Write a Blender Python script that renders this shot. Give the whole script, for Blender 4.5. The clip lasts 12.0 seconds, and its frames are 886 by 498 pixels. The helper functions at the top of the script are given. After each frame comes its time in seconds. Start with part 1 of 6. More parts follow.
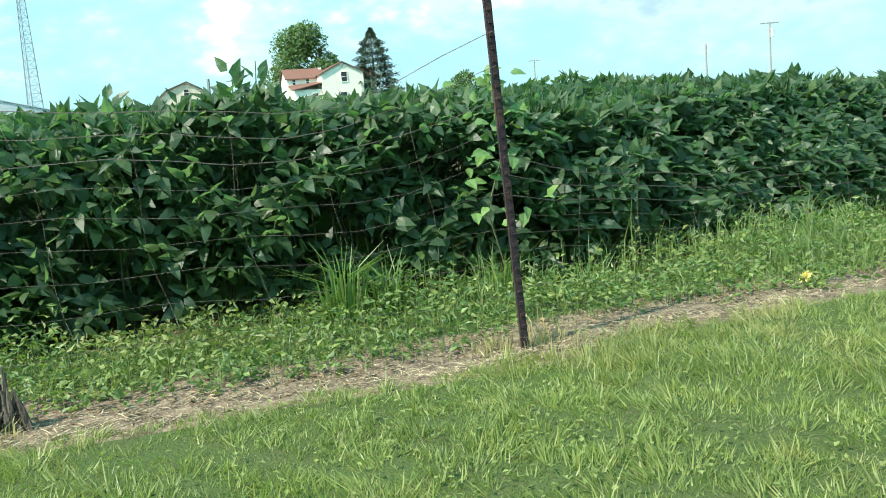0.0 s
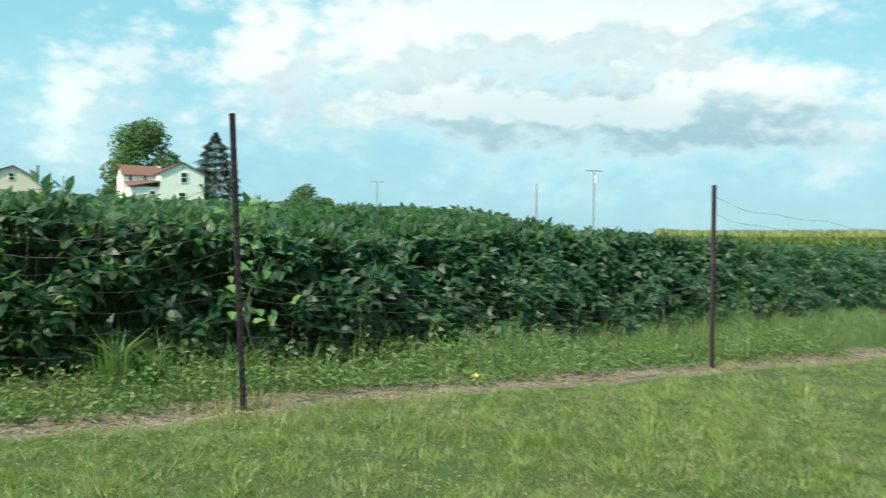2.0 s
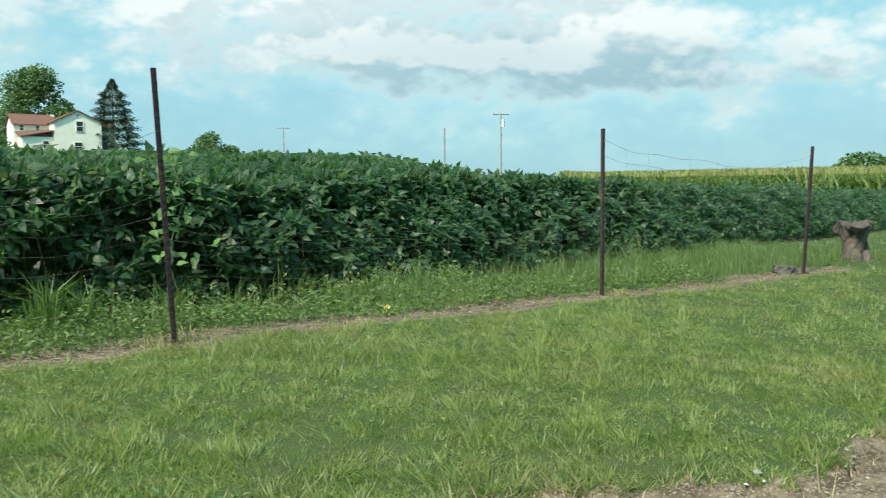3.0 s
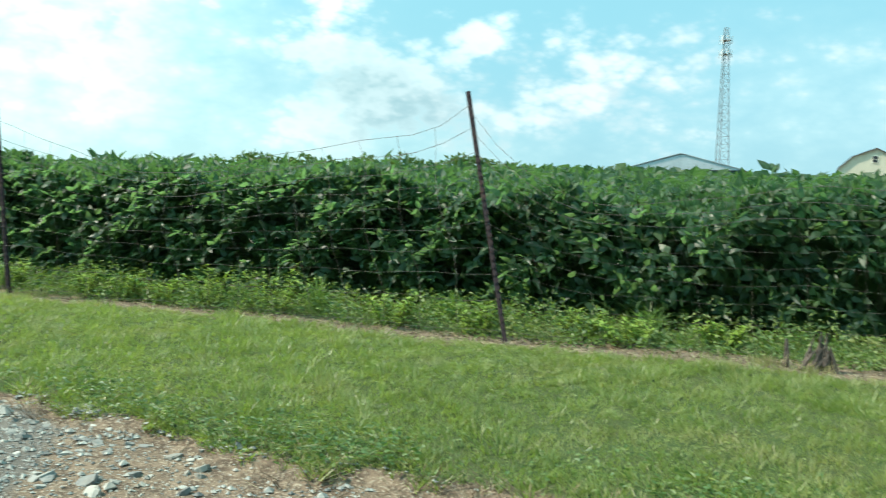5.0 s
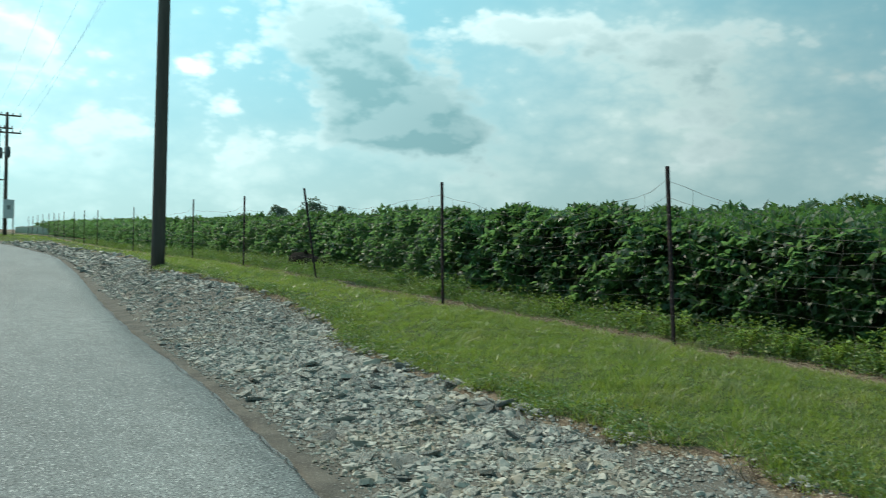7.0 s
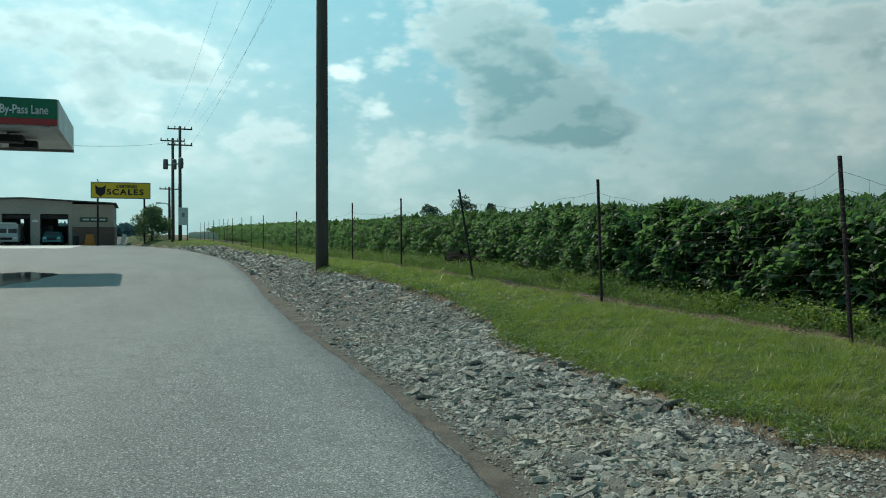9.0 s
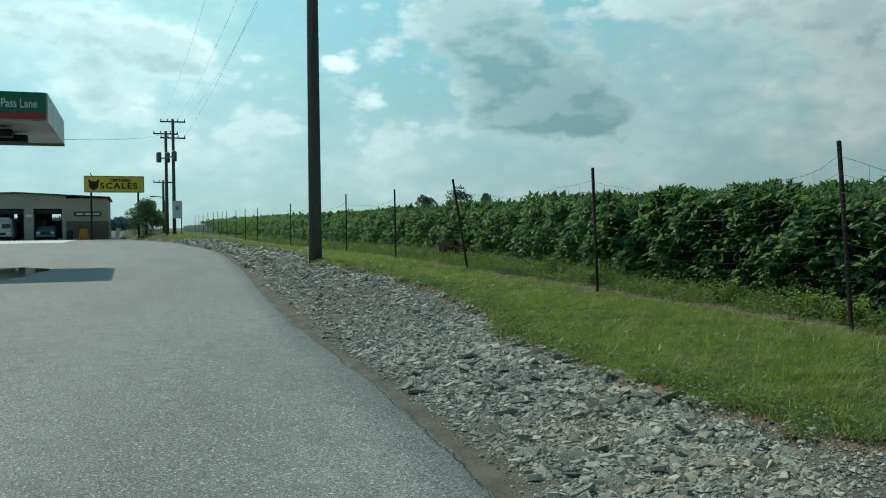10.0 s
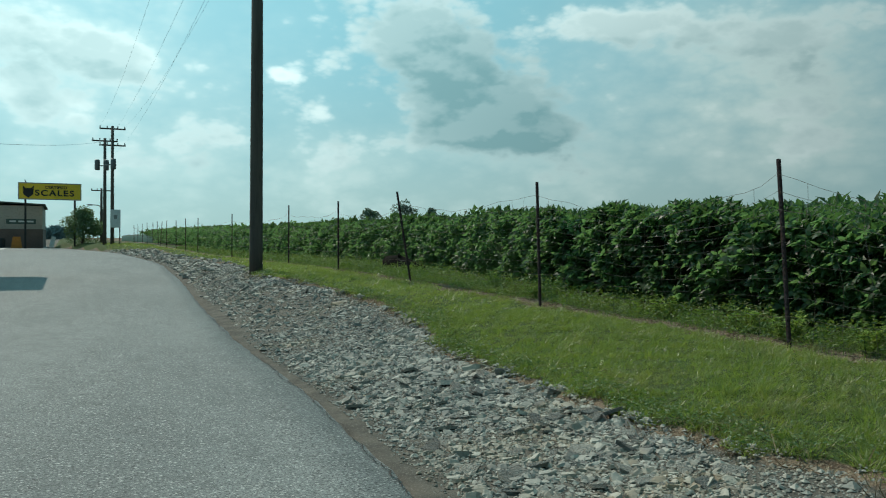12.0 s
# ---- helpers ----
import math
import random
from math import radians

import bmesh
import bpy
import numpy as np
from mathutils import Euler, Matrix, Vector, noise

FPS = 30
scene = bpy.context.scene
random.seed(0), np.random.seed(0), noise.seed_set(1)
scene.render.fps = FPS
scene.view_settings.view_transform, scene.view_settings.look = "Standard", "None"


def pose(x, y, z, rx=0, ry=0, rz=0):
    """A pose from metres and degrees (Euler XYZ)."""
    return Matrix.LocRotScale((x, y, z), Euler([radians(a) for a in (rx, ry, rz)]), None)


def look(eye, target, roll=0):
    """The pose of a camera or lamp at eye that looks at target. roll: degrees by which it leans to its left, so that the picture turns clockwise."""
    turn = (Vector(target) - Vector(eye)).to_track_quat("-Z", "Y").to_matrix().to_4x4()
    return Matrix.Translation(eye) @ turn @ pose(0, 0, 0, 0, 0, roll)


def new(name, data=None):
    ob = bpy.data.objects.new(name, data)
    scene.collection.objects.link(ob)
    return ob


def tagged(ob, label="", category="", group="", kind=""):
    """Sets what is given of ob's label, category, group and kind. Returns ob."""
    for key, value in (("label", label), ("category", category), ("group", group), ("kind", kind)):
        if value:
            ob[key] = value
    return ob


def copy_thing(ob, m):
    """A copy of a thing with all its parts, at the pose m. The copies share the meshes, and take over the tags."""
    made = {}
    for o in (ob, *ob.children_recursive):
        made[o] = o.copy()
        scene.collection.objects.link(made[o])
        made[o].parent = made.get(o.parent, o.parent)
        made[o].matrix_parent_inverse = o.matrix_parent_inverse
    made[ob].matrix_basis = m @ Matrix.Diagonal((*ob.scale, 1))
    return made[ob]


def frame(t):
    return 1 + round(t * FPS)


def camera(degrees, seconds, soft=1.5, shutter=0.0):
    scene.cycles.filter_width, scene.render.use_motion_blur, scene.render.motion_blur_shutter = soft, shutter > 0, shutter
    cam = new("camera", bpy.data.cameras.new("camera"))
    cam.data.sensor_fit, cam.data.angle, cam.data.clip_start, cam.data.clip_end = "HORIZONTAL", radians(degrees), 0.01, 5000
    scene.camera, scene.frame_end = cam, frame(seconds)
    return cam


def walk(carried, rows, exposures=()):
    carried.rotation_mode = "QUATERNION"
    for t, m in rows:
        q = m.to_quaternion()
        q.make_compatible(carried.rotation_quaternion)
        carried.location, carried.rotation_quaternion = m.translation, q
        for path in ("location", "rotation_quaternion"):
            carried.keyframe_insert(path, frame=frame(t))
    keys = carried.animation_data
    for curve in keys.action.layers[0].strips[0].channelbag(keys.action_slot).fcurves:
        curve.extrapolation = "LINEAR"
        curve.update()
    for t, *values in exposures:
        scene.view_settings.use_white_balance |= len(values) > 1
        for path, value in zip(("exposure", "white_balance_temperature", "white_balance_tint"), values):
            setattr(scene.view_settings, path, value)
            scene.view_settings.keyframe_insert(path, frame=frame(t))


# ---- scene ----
cam = camera(54.0, 12.0, soft=1.0, shutter=0.15)
PATH = [
    (0, (-1.480, -3.381, 0.953), (-0.846, -1.502, 0.691), -4.5),
    (0.5, (-1.518, -3.741, 0.993), (-0.957, -1.833, 0.789), -2.3),
    (1, (-1.539, -4.208, 0.968), (-1.117, -2.259, 0.810), -1.3),
    (1.5, (-1.460, -4.544, 0.985), (-0.929, -2.620, 0.859), 2.1),
    (2, (-1.505, -4.962, 0.986), (-0.515, -3.224, 0.979), 0.8),
    (2.5, (-1.652, -5.244, 0.978), (-0.370, -3.714, 0.857), 0.2),
    (4.5, (-2.059, -5.773, 0.922), (-2.315, -3.795, 0.781), -1.4),
    (5, (-2.166, -5.860, 0.941), (-2.940, -4.018, 0.855), 1.5),
    (5.5, (-2.309, -5.751, 1.022), (-3.498, -4.143, 0.963), 2.6),
    (6, (-2.414, -5.889, 1.016), (-3.833, -4.481, 0.968), 1.1),
    (6.5, (-2.627, -5.945, 0.965), (-4.176, -4.680, 0.943), 2.4),
    (7, (-2.710, -6.174, 1.015), (-4.451, -5.189, 0.998), 1.6),
    (7.5, (-2.625, -6.285, 1.064), (-4.475, -5.525, 1.069), 2.1),
    (9.5, (-2.628, -6.324, 1.061), (-4.511, -5.652, 1.016), -0.2),
    (10, (-2.776, -6.232, 1.064), (-4.656, -5.551, 1.011), -0.5),
    (10.5, (-2.825, -6.211, 1.071), (-4.707, -5.534, 1.037), -0.7),
    (11, (-2.841, -6.212, 1.071), (-4.721, -5.530, 1.050), -0.2),
    (11.5, (-2.856, -6.199, 1.063), (-4.730, -5.500, 1.043), -0.8),
    (12, (-2.900, -6.156, 1.037), (-4.733, -5.357, 1.017), 0.4),
]
EXPOSURES = [(0.0, 1.12), (0.7, 1.0), (1.5, 0.9), (2.5, 0.55), (4.5, 0.82), (5.0, 0.82), (5.5, 0.66), (6.0, 0.24), (6.5, 0.06), (7.5, -0.38), (9.5, -0.57), (12.0, -0.57)]
walk(cam, [(t, look(eye, target, roll)) for t, eye, target, roll in PATH], EXPOSURES)

# ---- world and sun ----
SUN_TO = Vector((-0.63, -0.24, 0.73)).normalized()      # direction towards the sun
world = bpy.data.worlds.new("sky")
scene.world = world
world.use_nodes = True


# cloud masses: compass bearing and height in degrees, half-widths, weight, whiteness
CLOUDS = [(-68.6, 13.4, 4.6, 2.4, 0.55, 0.2), (-65.2, 10.5, 4.6, 2.6, 0.72, 0.05), (-61.8, 7.9, 3.2, 1.8, 0.7, 0.0), (-60, 6.7, 2.8, 0.9, 0.6, 0.0), (-66, 7.3, 2.8, 1.2, 0.6, 0.05)]
CLOUDS += [(-50.6, 13.1, 8.6, 1.3, 0.45, 0.4), (-45.2, 11.5, 3.3, 1.9, 0.4, 0.35), (-55.7, 13.9, 4.1, 0.8, 0.4, 0.7), (-46.8, 8.3, 4.8, 0.8, 0.22, 0.5), (-44, 5.5, 1.5, 1.1, 0.28, 0.6)]
CLOUDS += [(-95.2, 12.4, 4.5, 2.2, 0.45, 0.15), (-91.5, 10.3, 3, 1.7, 0.4, 0.25), (-88.5, 11.7, 2.2, 1.5, 0.4, 0.35), (-86.3, 10.9, 1.7, 1.5, 0.45, 0.4), (-92.8, 8.6, 2.2, 1.3, 0.4, 0.35), (-90.4, 7.2, 3, 1.1, 0.4, 0.5)]
CLOUDS += [(-82.3, 6.6, 3.2, 0.9, 0.42, 0.25), (-85.9, 4.5, 4.1, 1.1, 0.34, 0.1), (-75.4, 8.1, 1.7, 1.9, 0.4, 0.7), (-76.9, 10.5, 1.1, 0.7, 0.4, 0.9), (-71.8, 5.9, 3.2, 1, 0.4, 0.3), (-73.6, 4.5, 3, 1, 0.32, 0.3), (-58.2, 4.2, 2.2, 0.8, 0.32, 0.2)]
CLOUDS += [(-27, 7.6, 9, 3.8, 0.5, 0.22), (-30.1, 12.4, 1.9, 2.2, 0.42, 0.9), (-20.6, 11.2, 1.5, 1.1, 0.42, 0.9), (-42.9, 6.3, 1.5, 0.7, 0.36, 0.8), (-12, 8.2, 6.7, 3.3, 0.28, 0.7), (-32.2, 4.6, 3.7, 1.5, 0.28, 0.7)]
CLOUDS += [(6.1, 8.3, 1.9, 3.7, 0.42, 0.8), (18.4, 12.5, 3, 3.2, 0.5, 1.0), (26.4, 12.9, 4.1, 3, 0.55, 1.0), (37.5, 14, 4.5, 1.9, 0.55, 1.0), (45.1, 12.1, 2.2, 2.6, 0.5, 1.0), (10.4, 10.4, 3.6, 3.6, 0.26, 0.2)]
CLOUDS += [(33.8, 9.1, 9.3, 1, 0.5, 0.3), (46.4, 8.7, 9.3, 0.8, 0.46, 0.3), (48.1, 7.1, 11.2, 1, 0.46, 0.22), (50, 10.4, 6, 1.0, 0.5, 0.95), (53.9, 4.4, 1.9, 1.3, 0.36, 0.9), (60, 9.4, 2.6, 1.5, 0.4, 0.9), (63, 6, 2.2, 1.2, 0.34, 0.9), (42, 15.5, 16, 1.6, 0.45, 0.3)]
CLOUDS += [(36, 12.5, 20, 4.5, 0.34, 0.85), (42, 7.6, 22, 2.6, 0.3, 0.15), (-80, 9, 20, 6, 0.12, 0.5), (-10, 9, 22, 5, 0.16, 0.6), (-47, 9, 10, 5, 0.1, 0.5)]


def build_sky():
    nt = world.node_tree
    n, l = nt.nodes, nt.links
    n.clear()

    def put(v, socket):
        if isinstance(v, (int, float, tuple)):
            socket.default_value = v
        else:
            l.new(v, socket)

    def calc(op, a, b=0.0, c=0.0):
        m = n.new("ShaderNodeMath")
        m.operation = op
        for v, socket in zip((a, b, c), m.inputs):
            put(v, socket)
        return m.outputs[0]

    def vec(op, a, b=(0, 0, 0), c=(0, 0, 0), out=0):
        m = n.new("ShaderNodeVectorMath")
        m.operation = op
        put(a, m.inputs[0])
        put(b, m.inputs[1])
        if op == "MULTIPLY_ADD":
            put(c, m.inputs[2])
        return m.outputs[out]

    def step(v, lo, hi):
        r = n.new("ShaderNodeMapRange")
        r.interpolation_type = "SMOOTHSTEP"
        put(v, r.inputs[0])
        r.inputs[1].default_value, r.inputs[2].default_value = lo, hi
        return r.outputs[0]

    def blend(a, b, fac):
        m = n.new("ShaderNodeMix")
        m.data_type = "RGBA"
        put((*a, 1.0) if isinstance(a, tuple) else a, m.inputs[6])
        put((*b, 1.0) if isinstance(b, tuple) else b, m.inputs[7])
        put(fac, m.inputs[0])
        return m.outputs[2]

    def scaled(col, k):
        m = n.new("ShaderNodeVectorMath")
        m.operation = "SCALE"
        put(col, m.inputs[0])
        put(k, m.inputs["Scale"])
        return m.outputs[0]

    def bearing(d):
        sep = n.new("ShaderNodeSeparateXYZ")
        l.new(d, sep.inputs[0])
        az = calc("MULTIPLY", calc("ARCTAN2", sep.outputs[0], sep.outputs[1]), 57.2958)
        el = calc("MULTIPLY", calc("ARCSINE", sep.outputs[2]), 57.2958)
        both = n.new("ShaderNodeCombineXYZ")
        l.new(az, both.inputs[0])
        l.new(el, both.inputs[1])
        return both.outputs[0], el

    def bump_at(ae, a0, e0, wa, we):
        q = vec("MULTIPLY_ADD", ae, (1 / wa, 1 / we, 0), (-a0 / wa, -e0 / we, 0))
        return calc("POWER", 0.45, vec("DOT_PRODUCT", q, q, out=1))

    def density(d, blurred):
        ae, el = bearing(d)
        mp = n.new("ShaderNodeMapping")
        mp.inputs["Scale"].default_value = (1, 1, 1.8)
        mp.inputs["Location"].default_value = (0.3, 1.7, 0.2)
        l.new(d, mp.inputs[0])
        t = n.new("ShaderNodeTexNoise")
        t.inputs["Scale"].default_value, t.inputs["Detail"].default_value, t.inputs["Roughness"].default_value = 9.0, 4.0 if blurred else 10.0, 0.54
        l.new(mp.outputs[0], t.inputs["Vector"])
        v = n.new("ShaderNodeTexVoronoi")
        v.inputs["Scale"].default_value, v.inputs["Detail"].default_value, v.inputs["Roughness"].default_value = 27.0, 2.6, 0.52
        l.new(mp.outputs[0], v.inputs["Vector"])
        dens = calc("MULTIPLY_ADD", calc("SUBTRACT", t.outputs["Fac"], 0.5), 1.25, -0.1)
        dens = calc("MULTIPLY_ADD", v.outputs["Distance"], -0.36, calc("ADD", dens, 0.13))
        weight, tone = 0.0, 0.0
        for a0, e0, wa, we, amp, white in CLOUDS:
            b = bump_at(ae, a0, e0, wa, we)
            weight = calc("MULTIPLY_ADD", b, float(amp), weight)
            tone = calc("MULTIPLY_ADD", b, float(amp * white), tone)
        tone = calc("DIVIDE", calc("ADD", tone, 0.04), calc("ADD", weight, 0.08))
        return calc("ADD", dens, weight), ae, el, tone

    tc = n.new("ShaderNodeTexCoord")
    d = tc.outputs["Generated"]
    dens, ae, el, tone = density(d, False)
    lit_side, _, _, _ = density(vec("NORMALIZE", vec("ADD", d, tuple(SUN_TO * 0.045))), True)
    facing = vec("DOT_PRODUCT", d, tuple(SUN_TO), out=1)
    glow = calc("MULTIPLY_ADD", step(facing, 0.25, 1.0), 1.7, 1.0)
    sunward = step(facing, -0.1, 0.4)
    sky = n.new("ShaderNodeTexSky")
    sky.sky_type, sky.sun_disc = "NISHITA", False
    sky.sun_elevation = math.asin(SUN_TO.z)
    sky.sun_rotation = math.atan2(SUN_TO.x, SUN_TO.y)
    sky.air_density, sky.dust_density, sky.ozone_density = 1.0, 0.6, 1.0
    low = blend((0.17, 0.39, 0.47), (0.24, 0.47, 0.49), sunward)
    high = blend((0.19, 0.46, 0.53), (0.2, 0.48, 0.54), sunward)
    haze = scaled(blend(low, high, step(el, 1.0, 14.0)), glow)
    clear = blend(scaled(sky.outputs[0], 0.1), haze, 0.85)
    for a0, e0, wa, we, k in ((-46, 9, 10, 6, 0.95), (-90, 12, 10, 5, 0.6), (-62, 2.5, 40, 3.4, 0.75), (2, 7, 10, 4, 0.35), (42, 7, 26, 6, 0.42)):
        patchy = calc("MULTIPLY", bump_at(ae, a0, e0, wa, we), calc("MULTIPLY_ADD", step(dens, -0.5, 0.3), 0.9, 0.35))
        clear = blend(clear, scaled(n_rgb(n, (0.51, 0.7, 0.68)), glow), calc("MINIMUM", calc("MULTIPLY", patchy, k), 1.0))
    soft = blend((0.0, 0.0, 0.0), (1.0, 1.0, 1.0), step(dens, -0.12, 0.42))
    mask = calc("MULTIPLY", blend(soft, step(dens, -0.04, 0.3), sunward), step(el, 1.5, 4.5))
    relief = step(calc("SUBTRACT", dens, lit_side), -0.12, 0.3)
    rim = calc("SUBTRACT", 1.0, step(dens, 0.05, 0.5))
    lit = calc("MULTIPLY", relief, blend((0.45, 0.45, 0.45), (0.2, 0.2, 0.2), sunward))
    bright = calc("MULTIPLY_ADD", rim, 0.3, calc("ADD", lit, calc("MULTIPLY_ADD", tone, 0.85, -0.12)))
    bright = calc("MINIMUM", calc("MAXIMUM", bright, 0.0), 1.0)
    white = scaled(blend((0.62, 0.67, 0.66), (0.72, 0.9, 0.88), sunward), glow)
    grey = scaled(blend((0.17, 0.33, 0.39), (0.17, 0.34, 0.36), sunward), glow)
    bg = n.new("ShaderNodeBackground")
    l.new(blend(clear, blend(grey, white, bright), calc("MULTIPLY", mask, 0.92)), bg.inputs[0])
    bg.inputs["Strength"].default_value = 1.0
    out = n.new("ShaderNodeOutputWorld")
    l.new(bg.outputs[0], out.inputs[0])


def n_rgb(nodes, c):
    r = nodes.new("ShaderNodeRGB")
    r.outputs[0].default_value = (*c, 1.0)
    return r.outputs[0]


build_sky()
sun_data = bpy.data.lights.new("sun", "SUN")
sun_data.energy, sun_data.angle, sun_data.color = 4.4, radians(0.6), (1.0, 0.92, 0.78)
sun = new("sun", sun_data)
sun.matrix_world = look(SUN_TO * 50, (0, 0, 0))


# ---- materials ----
def mix_node(nt, a, b, fac):
    m = nt.nodes.new("ShaderNodeMix")
    m.data_type = "RGBA"
    for socket, v in ((m.inputs[6], a), (m.inputs[7], b)):
        if isinstance(v, tuple):
            socket.default_value = (*v, 1.0)
        else:
            nt.links.new(v, socket)
    if isinstance(fac, float):
        m.inputs[0].default_value = fac
    else:
        nt.links.new(fac, m.inputs[0])
    return m.outputs[2]


def ramp(nt, v, lo, hi):
    r = nt.nodes.new("ShaderNodeMapRange")
    r.inputs[1].default_value, r.inputs[2].default_value = lo, hi
    nt.links.new(v, r.inputs[0])
    return r.outputs[0]


def noise_node(nt, scale, detail=4.0, rough=0.55, stretch=None, coord="Object"):
    tc = nt.nodes.new("ShaderNodeTexCoord")
    src = tc.outputs[coord]
    if stretch:
        mp = nt.nodes.new("ShaderNodeMapping")
        mp.inputs["Scale"].default_value = stretch
        nt.links.new(src, mp.inputs[0])
        src = mp.outputs[0]
    t = nt.nodes.new("ShaderNodeTexNoise")
    t.inputs["Scale"].default_value, t.inputs["Detail"].default_value = scale, detail
    t.inputs["Roughness"].default_value = rough
    nt.links.new(src, t.inputs["Vector"])
    return t.outputs["Fac"]


def surface(name, base, other=None, scale=6.0, fine=60.0, rough=0.7, metal=0.0, bump=0.3, depth=0.01, stretch=None,
            island=None, per_object=None, translucent=0.0, third=None, spec=0.5, share=(0.3, 1.4), through_leaf=(0.25, 0.42, 0.03)):
    """A node material: two colours mixed by a coarse and a fine noise, a fine bump, and where asked a third colour by island or by object."""
    m = bpy.data.materials.new(name)
    m.use_nodes = True
    nt = m.node_tree
    p = nt.nodes["Principled BSDF"]
    other = other or tuple(c * 0.7 for c in base)
    coarse, small = noise_node(nt, scale, stretch=stretch), noise_node(nt, fine, 3.0, stretch=stretch)
    col = mix_node(nt, base, other, ramp(nt, coarse, 0.35, 0.65))
    col = mix_node(nt, col, tuple(c * 0.6 for c in other), ramp(nt, small, 0.5, 0.85))
    if third:
        col = mix_node(nt, col, third, ramp(nt, noise_node(nt, scale * 0.37, 6.0, 0.65), 0.52, 0.66))
    if island:
        g = nt.nodes.new("ShaderNodeNewGeometry")
        col = mix_node(nt, col, island, ramp(nt, g.outputs["Random Per Island"], *share))
    if per_object:
        g = nt.nodes.new("ShaderNodeObjectInfo")
        col = mix_node(nt, col, per_object, g.outputs["Random"])
    nt.links.new(col, p.inputs["Base Color"])
    p.inputs["Roughness"].default_value, p.inputs["Metallic"].default_value = rough, metal
    p.inputs["Specular IOR Level"].default_value = spec
    if bump:
        b = nt.nodes.new("ShaderNodeBump")
        b.inputs["Strength"].default_value, b.inputs["Distance"].default_value = bump, depth
        nt.links.new(small, b.inputs["Height"])
        nt.links.new(b.outputs[0], p.inputs["Normal"])
    if translucent:
        tr, mx = nt.nodes.new("ShaderNodeBsdfTranslucent"), nt.nodes.new("ShaderNodeMixShader")
        warm = mix_node(nt, col, through_leaf, 0.5)
        nt.links.new(warm, tr.inputs["Color"])
        mx.inputs[0].default_value = translucent
        nt.links.new(p.outputs[0], mx.inputs[1])
        nt.links.new(tr.outputs[0], mx.inputs[2])
        nt.links.new(mx.outputs[0], nt.nodes["Material Output"].inputs["Surface"])
    return m


LEAF = surface("soybean_leaf", (0.044, 0.088, 0.043), (0.03, 0.067, 0.035), 1.2, 25, 0.42, island=(0.1, 0.155, 0.062), translucent=0.55, bump=0.2, depth=0.004, spec=0.42, share=(0.5, 1.2), through_leaf=(0.25, 0.48, 0.13))
STEM = surface("green_stem", (0.07, 0.1, 0.035), (0.1, 0.09, 0.04), 5, 60, 0.8)
BLADE = surface("grass_blade", (0.185, 0.225, 0.058), (0.085, 0.122, 0.036), 3.6, 18, 0.4, island=(0.4, 0.41, 0.15), translucent=0.42, bump=0.0, third=(0.21, 0.19, 0.075), spec=0.42, share=(0.4, 1.35), through_leaf=(0.43, 0.61, 0.055))
TOPLEAF = surface("soybean_top_leaf", (0.042, 0.08, 0.036), (0.028, 0.06, 0.03), 1.2, 25, 0.5, island=(0.09, 0.135, 0.052), translucent=0.34, bump=0.2, depth=0.004, spec=0.25, share=(0.5, 1.2), through_leaf=(0.2, 0.42, 0.08))
VERGE = surface("verge_grass_blade", (0.12, 0.18, 0.05), (0.08, 0.13, 0.04), 2.2, 14, 0.45, island=(0.24, 0.26, 0.1), translucent=0.32, bump=0.0, share=(0.4, 1.4), through_leaf=(0.3, 0.46, 0.05))
DEADGRASS = surface("dead_grass", (0.2, 0.13, 0.07), (0.1, 0.065, 0.04), 4, 30, 0.85, island=(0.4, 0.31, 0.18), bump=0.0)
WEED = surface("weed_leaf", (0.105, 0.17, 0.042), (0.06, 0.11, 0.034), 1.6, 12, 0.55, island=(0.26, 0.31, 0.085), translucent=0.36, bump=0.0, third=(0.16, 0.165, 0.055))
BUSHWEED = surface("bushy_weed_leaf", (0.24, 0.34, 0.05), (0.18, 0.27, 0.045), 3, 12, 0.5, island=(0.36, 0.42, 0.08), translucent=0.35, bump=0.0)
BROADLEAF = surface("lawn_broadleaf", (0.085, 0.15, 0.035), (0.06, 0.115, 0.03), 2.5, 12, 0.5, island=(0.17, 0.2, 0.05), translucent=0.3, bump=0.0)
# blue-green that holds the aerial haze over the far woods in its colour
HAZETINTEDWOODS = surface("haze_tinted_foliage", (0.2, 0.31, 0.32), (0.17, 0.27, 0.29), 0.05, 1, 0.9, bump=0.0)
CONCRETE = surface("pale_concrete", (0.55, 0.53, 0.48), (0.44, 0.42, 0.39), 0.25, 6, 0.5, bump=0.2)
# olive leaves, paled in the base colour to imitate haze
PALECROWN = surface("pale_haze_tinted_foliage", (0.1, 0.15, 0.085), (0.075, 0.12, 0.07), 0.25, 3, 0.6, island=(0.16, 0.21, 0.11), translucent=0.25, bump=0.0)
# green shifted towards blue-grey, so distance haze is painted into the leaves
HAZETINTEDCROWN = surface("distant_haze_tinted_foliage", (0.1, 0.16, 0.13), (0.08, 0.13, 0.11), 0.25, 3, 0.7, island=(0.13, 0.19, 0.15), translucent=0.15, bump=0.0)
DRYTUFT = surface("dry_grass_blade", (0.3, 0.26, 0.1), (0.22, 0.19, 0.075), 6, 30, 0.7, island=(0.38, 0.33, 0.15), translucent=0.2, bump=0.0)
STRAW = surface("dry_straw", (0.46, 0.37, 0.22), (0.3, 0.22, 0.12), 3, 30, 0.8, island=(0.58, 0.5, 0.33))
RUST = surface("rusty_steel", (0.056, 0.031, 0.03), (0.034, 0.024, 0.03), 9, 90, 0.8, 0.2, 0.5, 0.004, third=(0.095, 0.05, 0.036), spec=0.3)
